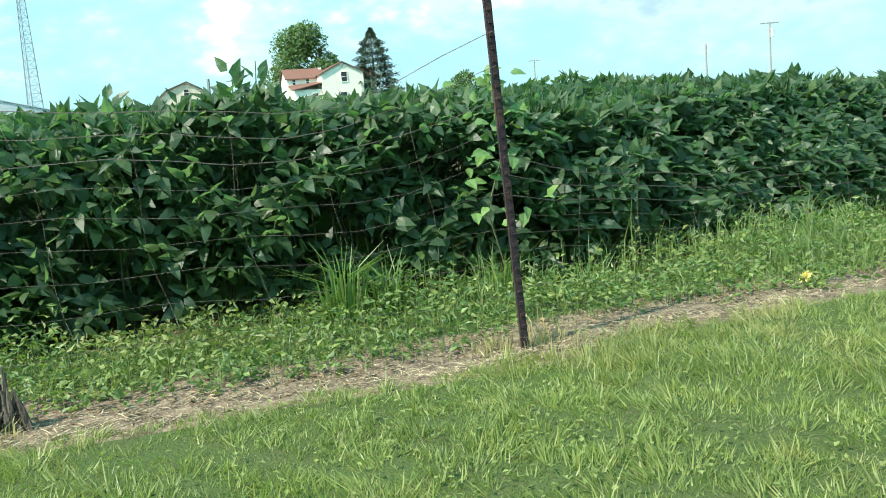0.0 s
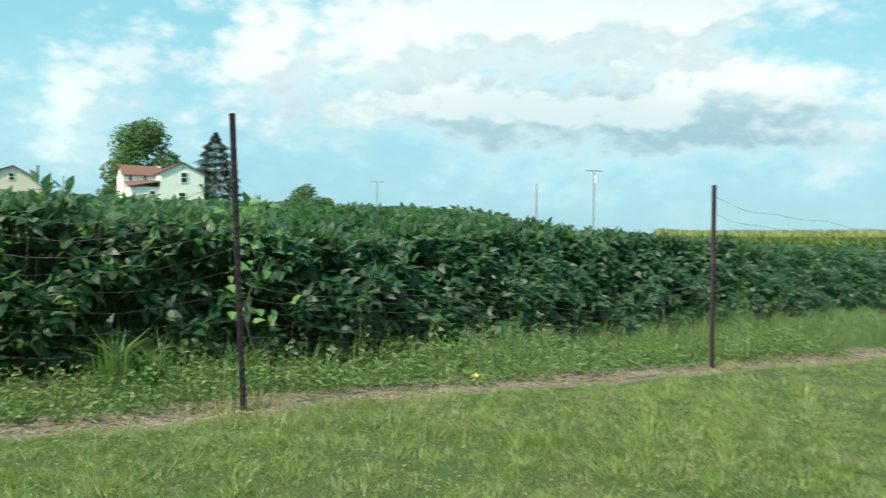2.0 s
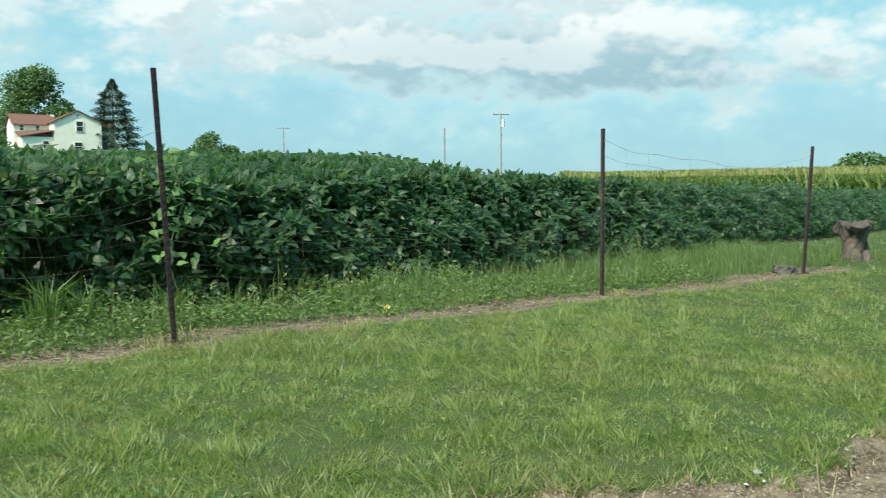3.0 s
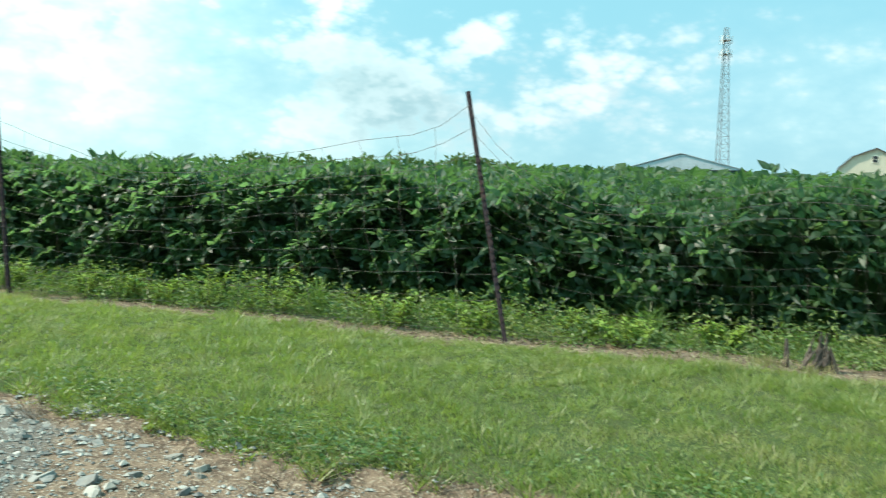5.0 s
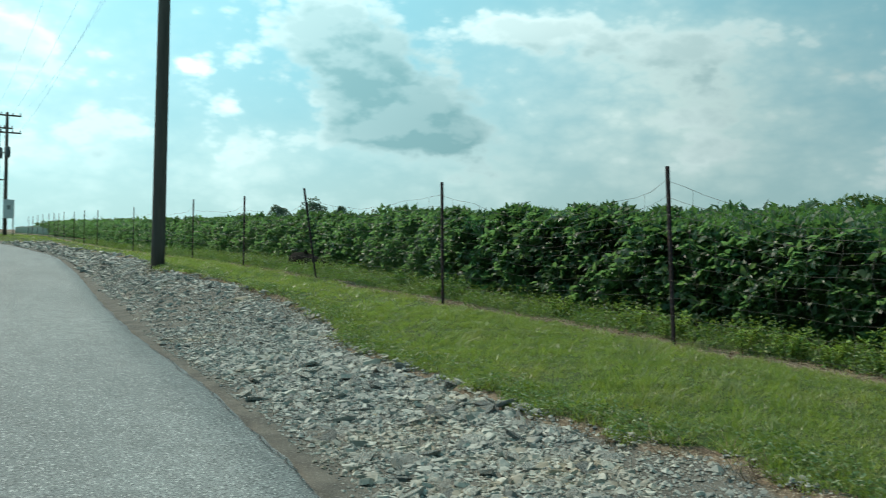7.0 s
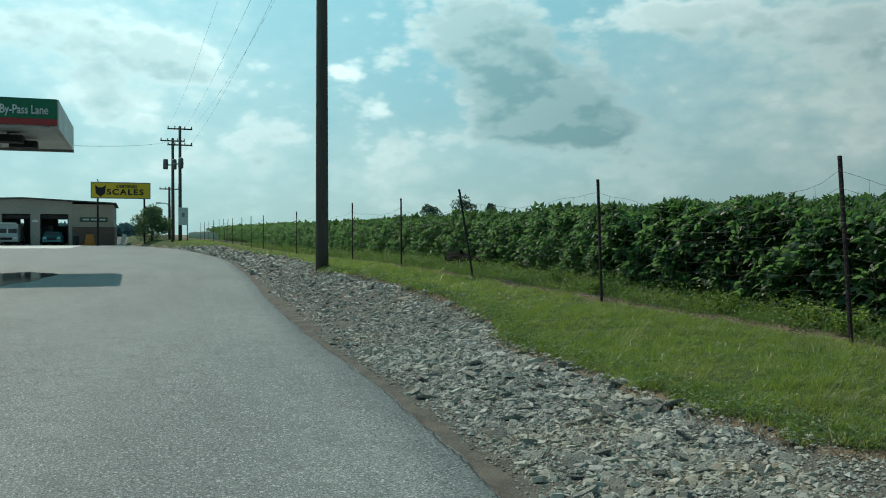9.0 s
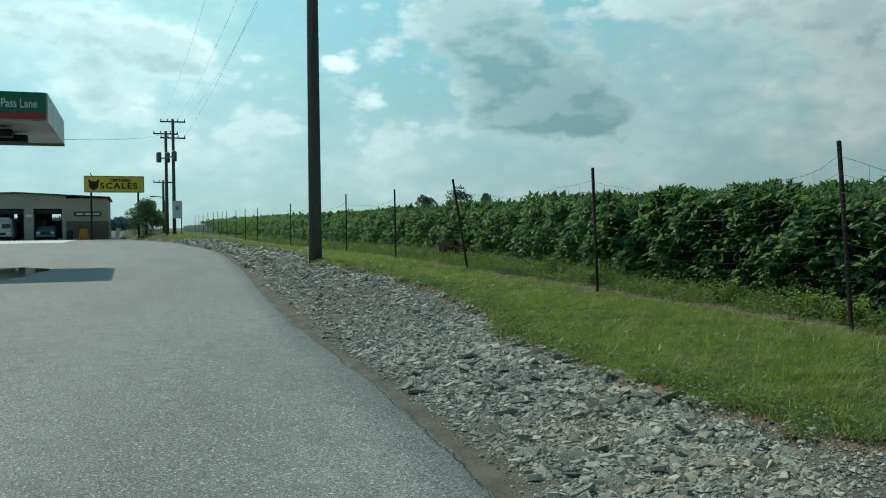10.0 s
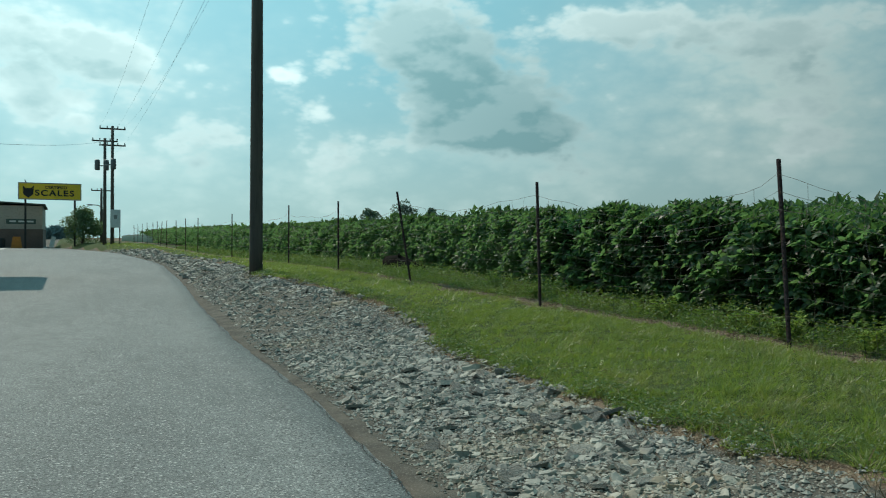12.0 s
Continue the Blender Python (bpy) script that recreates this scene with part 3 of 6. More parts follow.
def build_road():
    xs = np.concatenate([-np.geomspace(112, 30, 40), np.linspace(-29, 40, 220)])
    rows = []
    for x in xs:
        e = float(road_edge(x)) + 0.012 * math.sin(x * 3.1) + 0.012 * math.sin(x * 11.3)
        up = float(rise(x))
        rows.append([(x, e, up - 0.34), (x, e - 0.03, up - 0.285)] + [(x, e - 0.03 - d, up - 0.28 + 0.008 * min(d, 3)) for d in (0.4, 1.5, 3, 6, 12, 30, 80)])
    g = Geo()
    k = len(rows[0])
    g.v = [p for r in rows for p in r]
    g.f = [(i * k + j, i * k + j + 1, (i + 1) * k + j + 1, (i + 1) * k + j) for i in range(len(rows) - 1) for j in range(k - 1)]
    road = solid("road", g, ASPHALT, "worn grey asphalt driveway with a broken edge", "road", kind="structure", smooth=True)
    rnd = random.Random(2)
    tar = surface("crack_dirt", (0.055, 0.05, 0.046), (0.07, 0.064, 0.058), 9, 60, 0.9, spec=0.1)
    for off, x0, x1 in ((0.05, -13.0, -4.8), (0.06, -24.0, -14.2)):
        c, x, wander = Geo(), x0, 0.0
        while x < x1:
            wander = wander * 0.85 + rnd.gauss(0, 0.007)
            y = float(road_edge(x)) - off - wander
            w = rnd.uniform(0.001, 0.006)
            z = -0.2755 + 0.008 * off
            c.v += [(x, y - w, z), (x, y + w, z)]
            x += 0.035
        c.f = [(2 * i, 2 * i + 2, 2 * i + 3, 2 * i + 1) for i in range(len(c.v) // 2 - 1)]
        part("crack", c, tar, road, "dark crack along the asphalt edge")


build_road()


# ---- soybean field ----
def canopy(x, y):
    """Height of the top of the crop."""
    lip = 0.07 * np.exp(-((y - field_edge(x)) / 0.9) ** 2) * smooth(x, -9, -6) * (1 - smooth(x, -4.5, -3.2))
    return ground(x, y) + lip + 1.1 + 0.14 * smooth(-x, 6.5, 11) - 0.06 * np.exp(-((x + 4) / 3.0) ** 2) + 0.08 * np.exp(-((x + 16) / 4.0) ** 2) + 0.13 * np.exp(-((x - 4.6) / 2.0) ** 2 - ((y - 4) / 2.5) ** 2) + 0.07 * wobble(x, y, 1.1, 2) + 0.06 * wobble(x, y, 3.3, 5)


def trifoliate(p, out, size, up_share, shape=leaves, sunny=0.6):
    """Three leaflets at each point of p, turned outwards."""
    k = len(p)
    chunks = []
    head = np.stack([RNG.normal(0, 0.8, k), RNG.normal(0, 0.8, k), RNG.normal(-0.25, 0.35, k)], 1) + out * 0.8
    stand = RNG.random(k) < up_share
    head[stand] = np.stack([RNG.normal(0, 0.4, stand.sum()), RNG.normal(0, 0.4, stand.sum()), RNG.uniform(0.4, 1.0, stand.sum())], 1)
    head = unit(head)
    nrm = unit(np.stack([RNG.normal(0, 0.45, k), RNG.normal(0, 0.45, k), np.full(k, 0.55)], 1) + out * 0.2 + np.array(SUN_TO) * sunny)
    side = unit(np.cross(head, nrm))
    for turn in (0.0, 1.3, -1.3):
        d = head * math.cos(turn) + side * math.sin(turn)
        s = size * RNG.uniform(0.75, 1.25, k)
        chunks.append(shape(p + d * (s * 0.12)[:, None], d, nrm + RNG.normal(0, 0.3, (k, 3)), s, s * RNG.uniform(0.5, 0.68, k), RNG.uniform(0.02, 0.2), RNG.uniform(0.05, 0.25)))
    return joined(chunks)


def slope_back(x):
    """How far the top of the crop's front stands behind its foot."""
    return 0.03 + 0.64 * smooth(x, -0.3, 3.2) - 0.16 * np.exp(-((x + 2.8) / 1.5) ** 2)


def build_field():
    field = thing("soybean_field", "dense dark green soybean crop, waist-high, at the fence", "crop", (0, 0, 0))
    front, top = [], []

    def face(x0, x1, count, size, deep=0.75, shape=leaves):
        x = RNG.uniform(x0, x1, int(count * 1.6))
        h = RNG.uniform(0.08, 1.0, len(x)) ** 0.9
        gaps = wobble(x, h * 1.3, 5.5, 3) + 0.6 * wobble(x, h * 1.3, 11.0, 1)
        ok = RNG.random(len(x)) < np.clip(0.46 + 0.62 * gaps + 0.2 * smooth(x, 0, 3), 0.03, 1)
        x, h, gaps = x[ok][:count], h[ok][:count], gaps[ok][:count]
        count = len(x)
        depth = RNG.random(count) ** 1.3 * deep - 0.05 * gaps + 0.08 * wobble(x, h * 2, 2.5, 3)
        y = field_edge(x) + depth - 0.1 * np.sin(h * 3.0) + slope_back(x) * h ** 1.3
        z = ground(x, y) + h * (canopy(x, y) - ground(x, y))
        slope = (field_edge(x + 0.1) - field_edge(x - 0.1)) / 0.2
        out = unit(np.stack([slope, -np.ones(count), np.zeros(count)], 1))
        front.append(trifoliate(np.stack([x, y, z], 1), out, size, 0.2, shape, (-0.2 + 0.9 * smooth(x, -1.5, 1.5) + 0.6 * smooth(-x, 4, 7.5))[:, None]))

    def cover(x0, x1, d0, d1, count, size, stand=0.35, shape=leaves):
        x = RNG.uniform(x0, x1, count)
        y = field_edge(x) + RNG.uniform(d0, d1, count) + 0.8 * slope_back(x)
        z = canopy(x, y) - RNG.random(count) ** 1.5 * 0.3 + (RNG.random(count) < 0.02) * RNG.uniform(0, 0.08, count)
        top.append(trifoliate(np.stack([x, y, z], 1), np.zeros((count, 3)), size, stand, shape, 0.45))

    face(-16, 10, 23500, 0.11, 0.75, round_leaves)
    face(-34, -16, 9000, 0.105)
    face(-90, -34, 12000, 0.13)
    face(10, 40, 9000, 0.115)
    cover(-16, 10, 0, 2.5, 17000, 0.115, 0.8, leaves)
    cover(-16, 12, 2.5, 8, 8500, 0.125, 0.75)
    cover(-40, -16, 0, 6, 8000, 0.125, 0.4)
    cover(-110, -40, 0, 12, 6500, 0.24)
    cover(10, 40, 0, 10, 8000, 0.15)
    cover(-60, 40, 8, 40, 7500, 0.36, 0.2)
    cover(-120, 66, 40, 150, 6500, 0.9, 0.03)
    # upright tips that break the outline of the crop
    for x0, x1, n, size in ((-16, 10, 2000, 0.125), (-45, -16, 900, 0.14)):
        x = RNG.uniform(x0, x1, n)
        y = field_edge(x) + RNG.random(n) ** 1.5 * 2.2 + 0.05 + 0.8 * slope_back(x)
        z = canopy(x, y) - 0.06 + 0.065 * np.clip(wobble(x, y, 4.0, 9), -1, 1.3)
        for k in range(6):
            a = RNG.uniform(0, 6.28, n)
            d = np.stack([np.cos(a) * 0.55, np.sin(a) * 0.55, RNG.uniform(0.35, 1.2, n)], 1)
            s = size * RNG.uniform(0.7, 1.2, n)
            top.append(leaves(np.stack([x, y, z], 1) + RNG.normal(0, 0.025, (n, 3)), d, RNG.normal(0, 0.6, (n, 3)) + [0, -0.5, 0.4], s, s * 0.52))
    stuff("leaves", front, LEAF, "dark green soybean leaves of the field's front", "", field)
    stuff("canopy_leaves", top, TOPLEAF, "green soybean leaves on top of the crop", "", field)
    # the dense inside of the crop
    xs = np.unique(np.concatenate([np.linspace(-40, 30, 180), np.linspace(-160, -40, 50), np.linspace(30, 130, 50)]))
    ds = np.concatenate([[0.78, 0.8], 0.8 + np.geomspace(0.3, 150, 60)])
    X = np.repeat(xs[None], len(ds), 0)
    Y = field_edge(X) + ds[:, None] + slope_back(X) * (ds[:, None] > 0.79)
    Z = canopy(X, Y) - 0.3
    Z[0] = ground(X[0], Y[0]) - 0.02
    nx, ny = len(xs), len(ds)
    i = (np.arange(ny - 1)[:, None] * nx + np.arange(nx - 1)[None]).ravel()
    tris = np.concatenate([np.stack([i, i + 1, i + nx + 1], 1), np.stack([i, i + nx + 1, i + nx], 1)])
    inner = new("inner_foliage", tri_mesh("inner_foliage", np.stack([X, Y, Z], -1), tris, LEAF, True))
    inner.parent = field
    tagged(inner, kind="stuff")
    g = Geo()
    for k in range(420):
        x = random.uniform(-16, 9)
        y = float(field_edge(x)) + random.uniform(0.08, 0.35)
        z = float(ground(x, y))
        lean = random.uniform(-0.12, 0.12)
        b = float(slope_back(x))
        g.tube([(x, y + 0.1, z - 0.02), (x + lean * 0.5, y + 0.1 + 0.4 * b, z + 0.4), (x + lean, y + 0.12 + b, z + 0.85)], [0.006, 0.005, 0.003], 4, False)
    tagged(part("stems", g, STEM, field, "thin brown-green soybean stems"), kind="stuff")


build_field()


# ---- grass and weeds ----
def scatter(x0, x1, y0, y1, count, keep=None):
    x, y = RNG.uniform(x0, x1, count), RNG.uniform(y0, y1, count)
    if keep is not None:
        ok = keep(x, y)
        x, y = x[ok], y[ok]
    return x, y


def thick(x, y):
    """Share of blades that stand at a place: the turf grows in tufts."""
    return np.clip(0.84 + 0.14 * wobble(x + 0.3 * np.sin(y * 3.7), y, 5.3, 9) + 0.22 * wobble(x, y + 0.2 * np.sin(x * 5.1), 17.0, 3), 0.45, 1)


def lawn_ok(x, y):
    e = lawn_edge(x) + ragged(x, y)
    return (y > e) & (y - fence_y(x) < -0.14 + 0.05 * wobble(x, y, 3.1, 4) + 0.12 * smooth(-x, 2, 6))


def grass(x, y, h, w, lean=0.6, mown=False):
    k = len(x)
    base = np.stack([x, y, ground(x, y) - 0.01], 1)
    a = RNG.normal(0, 0.36, (k, 2)) * lean
    a += 0.55 * np.stack([wobble(x, y, 6.0, 11), wobble(x, y, 6.7, 17)], 1) * lean * 0.5
    tuft = np.clip(wobble(x, y, 9.0, 5) + 0.7 * wobble(x, y, 19.0, 2), -1.2, 1.6)
    hh = h * RNG.uniform(0.5, 1.25, k) * (1 + 0.25 * np.clip(wobble(x, y, 2.1, 8), -1, 1)) * (1 + 0.38 * tuft)
    if mown:
        cell = 0.055 if w < 0.009 else 0.12
        cx, cy = np.floor(x / cell), np.floor(y / cell)
        h1, h2, h3 = (np.modf(np.abs(np.sin(cx * p + cy * q) * 43758.5453))[0] for p, q in ((12.9898, 78.233), (39.346, 11.135), (73.156, 52.235)))
        off = np.stack([x / cell - cx - 0.3 - 0.4 * h1, y / cell - cy - 0.3 - 0.4 * h2], 1)
        away = np.hypot(off[:, 0], off[:, 1])
        a = a * 0.8 + off * 1.1 + np.stack([h2 - 0.5, h3 - 0.5], 1) * 1.5
        hh = hh * (1.4 - 1.2 * np.clip(away, 0, 0.8)) * (0.45 + 0.9 * h3)
        return short_blades(base, np.column_stack([a, np.zeros(k)]), np.maximum(hh, 0.015) * (1 + 0.5 * (RNG.random(k) < 0.02)), w * RNG.uniform(0.6, 1.3, k))
    return blades(base, np.column_stack([a, np.zeros(k)]), np.maximum(hh, 0.015), w)


def build_grass():
    lawn = []
    for x0, x1, y0, y1, n, h, w in ((-4.5, 3.5, -4.0, 0, 430000, 0.046, 0.0068), (-13, -4.5, -2.8, 0, 280000, 0.05, 0.0084), (3.5, 10, -7, 0.6, 130000, 0.05, 0.0095),
                                    (-30, -13, -2.6, 0.2, 70000, 0.06, 0.013), (-90, -30, -3, 0.3, 30000, 0.08, 0.03)):
        x, y = scatter(x0, x1, y0, y1, n, lambda x, y: lawn_ok(x, y) & (RNG.random(len(x)) < thick(x, y)))
        lawn.append(grass(x, y, h, w, 1.25, True))
    # tufts that stand above the mown turf
    for x0, x1, y0, n, tall, w in ((-14, -3, -2.8, 7500, 0.046, 0.008), (-3, 5, -4.0, 7000, 0.04, 0.0065), (-30, -14, -2.3, 1500, 0.09, 0.014)):
        x, y = scatter(x0, x1, y0, -0.1, n, lambda x, y: lawn_ok(x, y) & (RNG.random(len(x)) < np.clip(0.5 + 0.5 * wobble(x, y, 1.7, 6), 0.15, 1)))
        size = tall * RNG.uniform(0.6, 1.25, len(x))
        way = RNG.normal(0, 0.3, (len(x), 2))
        for k in range(13):
            a = RNG.uniform(0, 6.28, len(x))
            q = RNG.random(len(x)) * 0.035
            bx, by = x + np.cos(a) * q, y + np.sin(a) * q
            lean = np.stack([np.cos(a), np.sin(a)], 1) * RNG.uniform(0.2, 1.2, (len(x), 1)) + way
            lawn.append(short_blades(np.stack([bx, by, ground(bx, by) - 0.01], 1), np.column_stack([lean, np.zeros(len(x))]), size * RNG.uniform(0.6, 1.1, len(x)), w))
    # low broad leaves along the turf edge
    x, y = scatter(-24, -0.6, -4.0, -1.1, 170000, lambda x, y: lawn_ok(x, y) & (RNG.random(len(x)) < np.exp(-((y - lawn_edge(x) - 0.15) / 0.22) ** 2) * np.clip(0.55 + 0.6 * wobble(x, y, 1.9, 3), 0.05, 1)))
    k = len(x)
    a = RNG.uniform(0, 6.28, k)
    edge = [leaves(np.stack([x, y, ground(x, y) + RNG.uniform(0.01, 0.06, k)], 1), np.stack([np.cos(a), np.sin(a), RNG.uniform(-0.2, 0.7, k)], 1), RNG.normal(0, 0.4, (k, 3)) + [0, 0, 1.0], RNG.uniform(0.02, 0.045, k), RNG.uniform(0.012, 0.024, k))]
    stuff("turf_edge_plants", edge, BROADLEAF, "low dark green broadleaf plants along the turf edge", "plants")
    # clover and other broad leaves among the grass
    x, y = scatter(-13, 6, -4, -0.2, 30000, lambda x, y: lawn_ok(x, y) & (RNG.random(len(x)) < np.clip(0.25 + 0.5 * wobble(x, y, 1.9, 7), 0.03, 1)))
    k = len(x)
    a = RNG.uniform(0, 6.28, k)
    clover = leaves(np.stack([x, y, ground(x, y) + RNG.uniform(0.015, 0.045, k)], 1), np.stack([np.cos(a), np.sin(a), RNG.uniform(-0.1, 0.5, k)], 1), np.tile([0, 0, 1.0], (k, 1)), RNG.uniform(0.014, 0.03, k), RNG.uniform(0.01, 0.02, k))
    lawn.append(clover)
    x, y = scatter(9, 40, -6, 9, 40000, lambda x, y: y < field_edge(x) - 0.3)
    lawn.append(grass(x, y, 0.07, 0.018, 1.3, True))
    stuff("lawn", lawn, BLADE, "mown bright green lawn beside the fence", "grass")
    verge = []
    x, y = scatter(-30, 3, 0.0, 1.7, 42000, lambda x, y: (RNG.random(len(x)) < smooth(y - fence_y(x) + 0.1 * wobble(x, y, 3.2, 3), 0.02, 0.5)) & (y < field_edge(x) + 0.1))
    verge.append(grass(x, y, 0.1, 0.005, 1.0))
    x, y = scatter(2, 12, 0.2, 4.5, 30000, lambda x, y: (RNG.random(len(x)) < smooth(y - fence_y(x), 0.05, 0.8)) & (y < field_edge(x) + 0.1))
    verge.append(grass(x, y, 0.17, 0.008, 0.9))
    x, y = scatter(-0.3, 9, 0.2, 4.0, 16000, lambda x, y: (RNG.random(len(x)) < smooth(y - fence_y(x), 0.3, 1.0) * np.clip(0.45 + 0.6 * wobble(x, y, 1.7, 4), 0.05, 1)) & (y < field_edge(x) + 0.15))
    verge.append(grass(x, y, 0.29, 0.007, 0.8))
    x, y = scatter(-60, -20, 0.2, 1.9, 8000)
    verge.append(grass(x, y, 0.2, 0.02, 0.9))
    stuff("verge_grass", verge, VERGE, "unmown green grass between fence and crop", "grass")
    weeds = []
    x, y = scatter(-34, 7, 0.1, 1.9, 26000, lambda x, y: (RNG.random(len(x)) < smooth(y - fence_y(x) + 0.14 * wobble(x, y, 2.2, 3) + 0.06 * wobble(x, y, 7.1, 2), -0.02, 0.42)) & (y < field_edge(x)))
    k = len(x)
    tall = (0.1 + 0.16 * np.clip(wobble(x, y, 1.3, 6), 0, 1) + 0.06 * np.clip(wobble(x, y, 6.3, 2), 0, 1) + 0.05 * smooth(-x, 2, 6)) * (0.5 + 0.5 * smooth(y - fence_y(x), 0.1, 0.7)) * RNG.uniform(0.35, 1.1, k)
    for turn in range(4):
        z = ground(x, y) + tall * RNG.uniform(0.05, 1.2, k)
        a = RNG.uniform(0, 6.28, k)
        d = np.stack([np.cos(a), np.sin(a), RNG.uniform(-0.3, 1.0, k)], 1)
        weeds.append(leaves(np.stack([x, y, z], 1) + RNG.normal(0, 0.025, (k, 3)) * [1, 1, 0.3], d, RNG.normal(0, 0.9, (k, 3)) + [0, -0.3, 0.8], RNG.uniform(0.024, 0.062, k), RNG.uniform(0.013, 0.03, k)))
    stuff("weeds", weeds, WEED, "low yellow-green broadleaf weeds under the crop", "weeds")


build_grass()


def build_straw():
    x, y = scatter(-24, 9, -0.3, 1.2, 130000, lambda x, y: RNG.random(len(x)) < 0.8 * np.exp(-((y + 0.1 - fence_y(x)) / 0.07) ** 2) * np.clip(0.5 + 0.8 * wobble(x, y, 1.4, 8), 0.08, 1) + 0.1 * np.exp(-((y - 0.1 - fence_y(x)) / 0.25) ** 2))
    k = len(x)
    a = RNG.uniform(0, 6.28, k)
    d = np.stack([np.cos(a), np.sin(a), RNG.uniform(-0.05, 0.25, k)], 1)
    p = np.stack([x, y, ground(x, y) + RNG.uniform(0.004, 0.02, k)], 1)
    litter = [leaves(p, d, np.tile([0, 0, 1.0], (k, 1)), RNG.uniform(0.02, 0.1, k), RNG.uniform(0.002, 0.0055, k), 0.02, 0.05)]
    x, y = scatter(-9, 3, -4.2, 0, 26000, lambda x, y: (np.abs(y - lawn_edge(x) - 0.02) < 0.13) & (RNG.random(len(x)) < 0.8))
    litter.append(grass(x, y, 0.05, 0.005, 1.6, True))
    x, y = scatter(-24, 4, -4.4, -1.2, 230000, lambda x, y: RNG.random(len(x)) < np.exp(-((y - lawn_edge(x) - ragged(x, y) + 0.03) / 0.09) ** 2) * np.clip(0.7 + 0.6 * wobble(x, y, 1.6, 5), 0.1, 1))
    stuff("dead_fringe", [grass(x, y, 0.075, 0.008, 2.2, True)], DEADGRASS, "brown dead grass fringe at the ragged turf edge", "grass")
    x, y = scatter(-24, 9, -0.3, 1.4, 80000, lambda x, y: RNG.random(len(x)) < 0.75 * np.exp(-((y - 0.12 - fence_y(x)) / 0.2) ** 2) * np.clip(0.5 + 0.6 * wobble(x, y, 3.7, 2), 0.05, 1))
    k = len(x)
    a = RNG.uniform(0, 6.28, k)
    bits = leaves(np.stack([x, y, ground(x, y) + RNG.uniform(0.002, 0.014, k)], 1), np.stack([np.cos(a), np.sin(a), RNG.uniform(-0.1, 0.4, k)], 1), RNG.normal(0, 0.4, (k, 3)) + [0, 0, 1.0], RNG.uniform(0.01, 0.05, k), RNG.uniform(0.005, 0.018, k))
    stuff("dead_leaf_litter", [bits], DEADGRASS, "brown dead leaves and stalks on bare soil along the fence", "litter")
    stuff("straw_litter", litter, STRAW, "dry tan straw and dead grass on bare soil", "straw")


build_straw()


TUFTBLADE = surface("broad_grass_blade", (0.1, 0.19, 0.04), (0.075, 0.15, 0.035), 3, 12, 0.45, island=(0.2, 0.28, 0.07), translucent=0.35, bump=0.0)


def clump(name, label, x, y, r, tall, seed, kind, blade=None):
    """One bushy weed or tuft of tall grass."""
    z = float(ground(x, y))
    plant = thing(name, label, "weed", (x, y, z - 0.01))
    local = np.random.default_rng(seed)
    if kind == "grass":
        k = 80
        a = local.uniform(0, 6.28, k)
        base = np.stack([np.cos(a), np.sin(a), np.zeros(k)], 1) * (local.random(k) * r * 0.35)[:, None]
        lean = np.stack([np.cos(a), np.sin(a), np.zeros(k)], 1) * local.uniform(0.1, 1.15, k)[:, None]
        stuff("blade_mass", [blades(base, lean, local.uniform(0.4, 1.0, k) * tall, 0.012 if blade is None else 0.006)], blade or TUFTBLADE, "", "", plant)
        return
    stems, chunks = Geo(), []
    for i in range(11):
        a, q = local.uniform(0, 6.28), local.random() ** 0.5 * r
        top = Vector((math.cos(a) * q, math.sin(a) * q, tall * local.uniform(0.6, 1.0)))
        stems.tube([(top.x * 0.4, top.y * 0.4, 0), (top.x * 0.8, top.y * 0.8, top.z * 0.6), tuple(top)], [0.004, 0.003, 0.002], 4, False)
        k = 46
        u = local.random(k)
        p = np.stack([top.x * (0.5 + 0.5 * u), top.y * (0.5 + 0.5 * u), top.z * (0.15 + 0.85 * u)], 1)
        b = local.uniform(0, 6.28, k)
        d = np.stack([np.cos(b), np.sin(b), local.uniform(-0.2, 0.7, k)], 1)
        s = local.uniform(0.035, 0.075, k)
        chunks.append(round_leaves(p, d, np.tile([0, 0, 1.0], (k, 1)), s, s * 0.42))
    tagged(part("stalk_mass", stems, STEM, plant), kind="stuff")
    stuff("foliage", chunks, BUSHWEED, "", "", plant)


for k, (x, y, r, h) in enumerate(((-6.3, 0.34, 0.4, 0.46), (-6.95, 0.36, 0.32, 0.38), (-5.2, 0.4, 0.26, 0.28), (-3.3, 0.36, 0.24, 0.24), (-3.7, 0.5, 0.2, 0.26), (-2.7, 0.5, 0.2, 0.22), (-7.5, 0.4, 0.22, 0.26), (-9.3, 0.3, 0.2, 0.34), (-9.9, 0.36, 0.24, 0.3), (-7.9, 0.36, 0.2, 0.28), (-8.4, 0.32, 0.18, 0.32), (-11.5, 0.5, 0.2, 0.3),
                                  (-4.5, 0.35, 0.2, 0.26), 
                                  (-16, 0.6, 0.25, 0.34), (-20, 0.6, 0.25, 0.3), (-14.3, 0.3, 0.16, 0.24))):
    clump("bushy_weed", "bushy yellow-green weed at the foot of the crop", x, y, r, h, 60 + k, "weed")
for k, (x, y, r, h) in enumerate(((-0.55, 1.05, 0.3, 0.5), (-0.3, 1.1, 0.25, 0.42), (2.9, 1.5, 0.3, 0.36), (3.6, 1.9, 0.3, 0.36), (-6.1, 0.7, 0.2, 0.4), (-4.9, 0.9, 0.2, 0.34), (-3.3, 1.1, 0.2, 0.35), (0.4, 1.2, 0.2, 0.34))):
    clump("grass_tuft", "tuft of tall arching green grass before the crop", x, y, r, h, 90 + k, "grass")


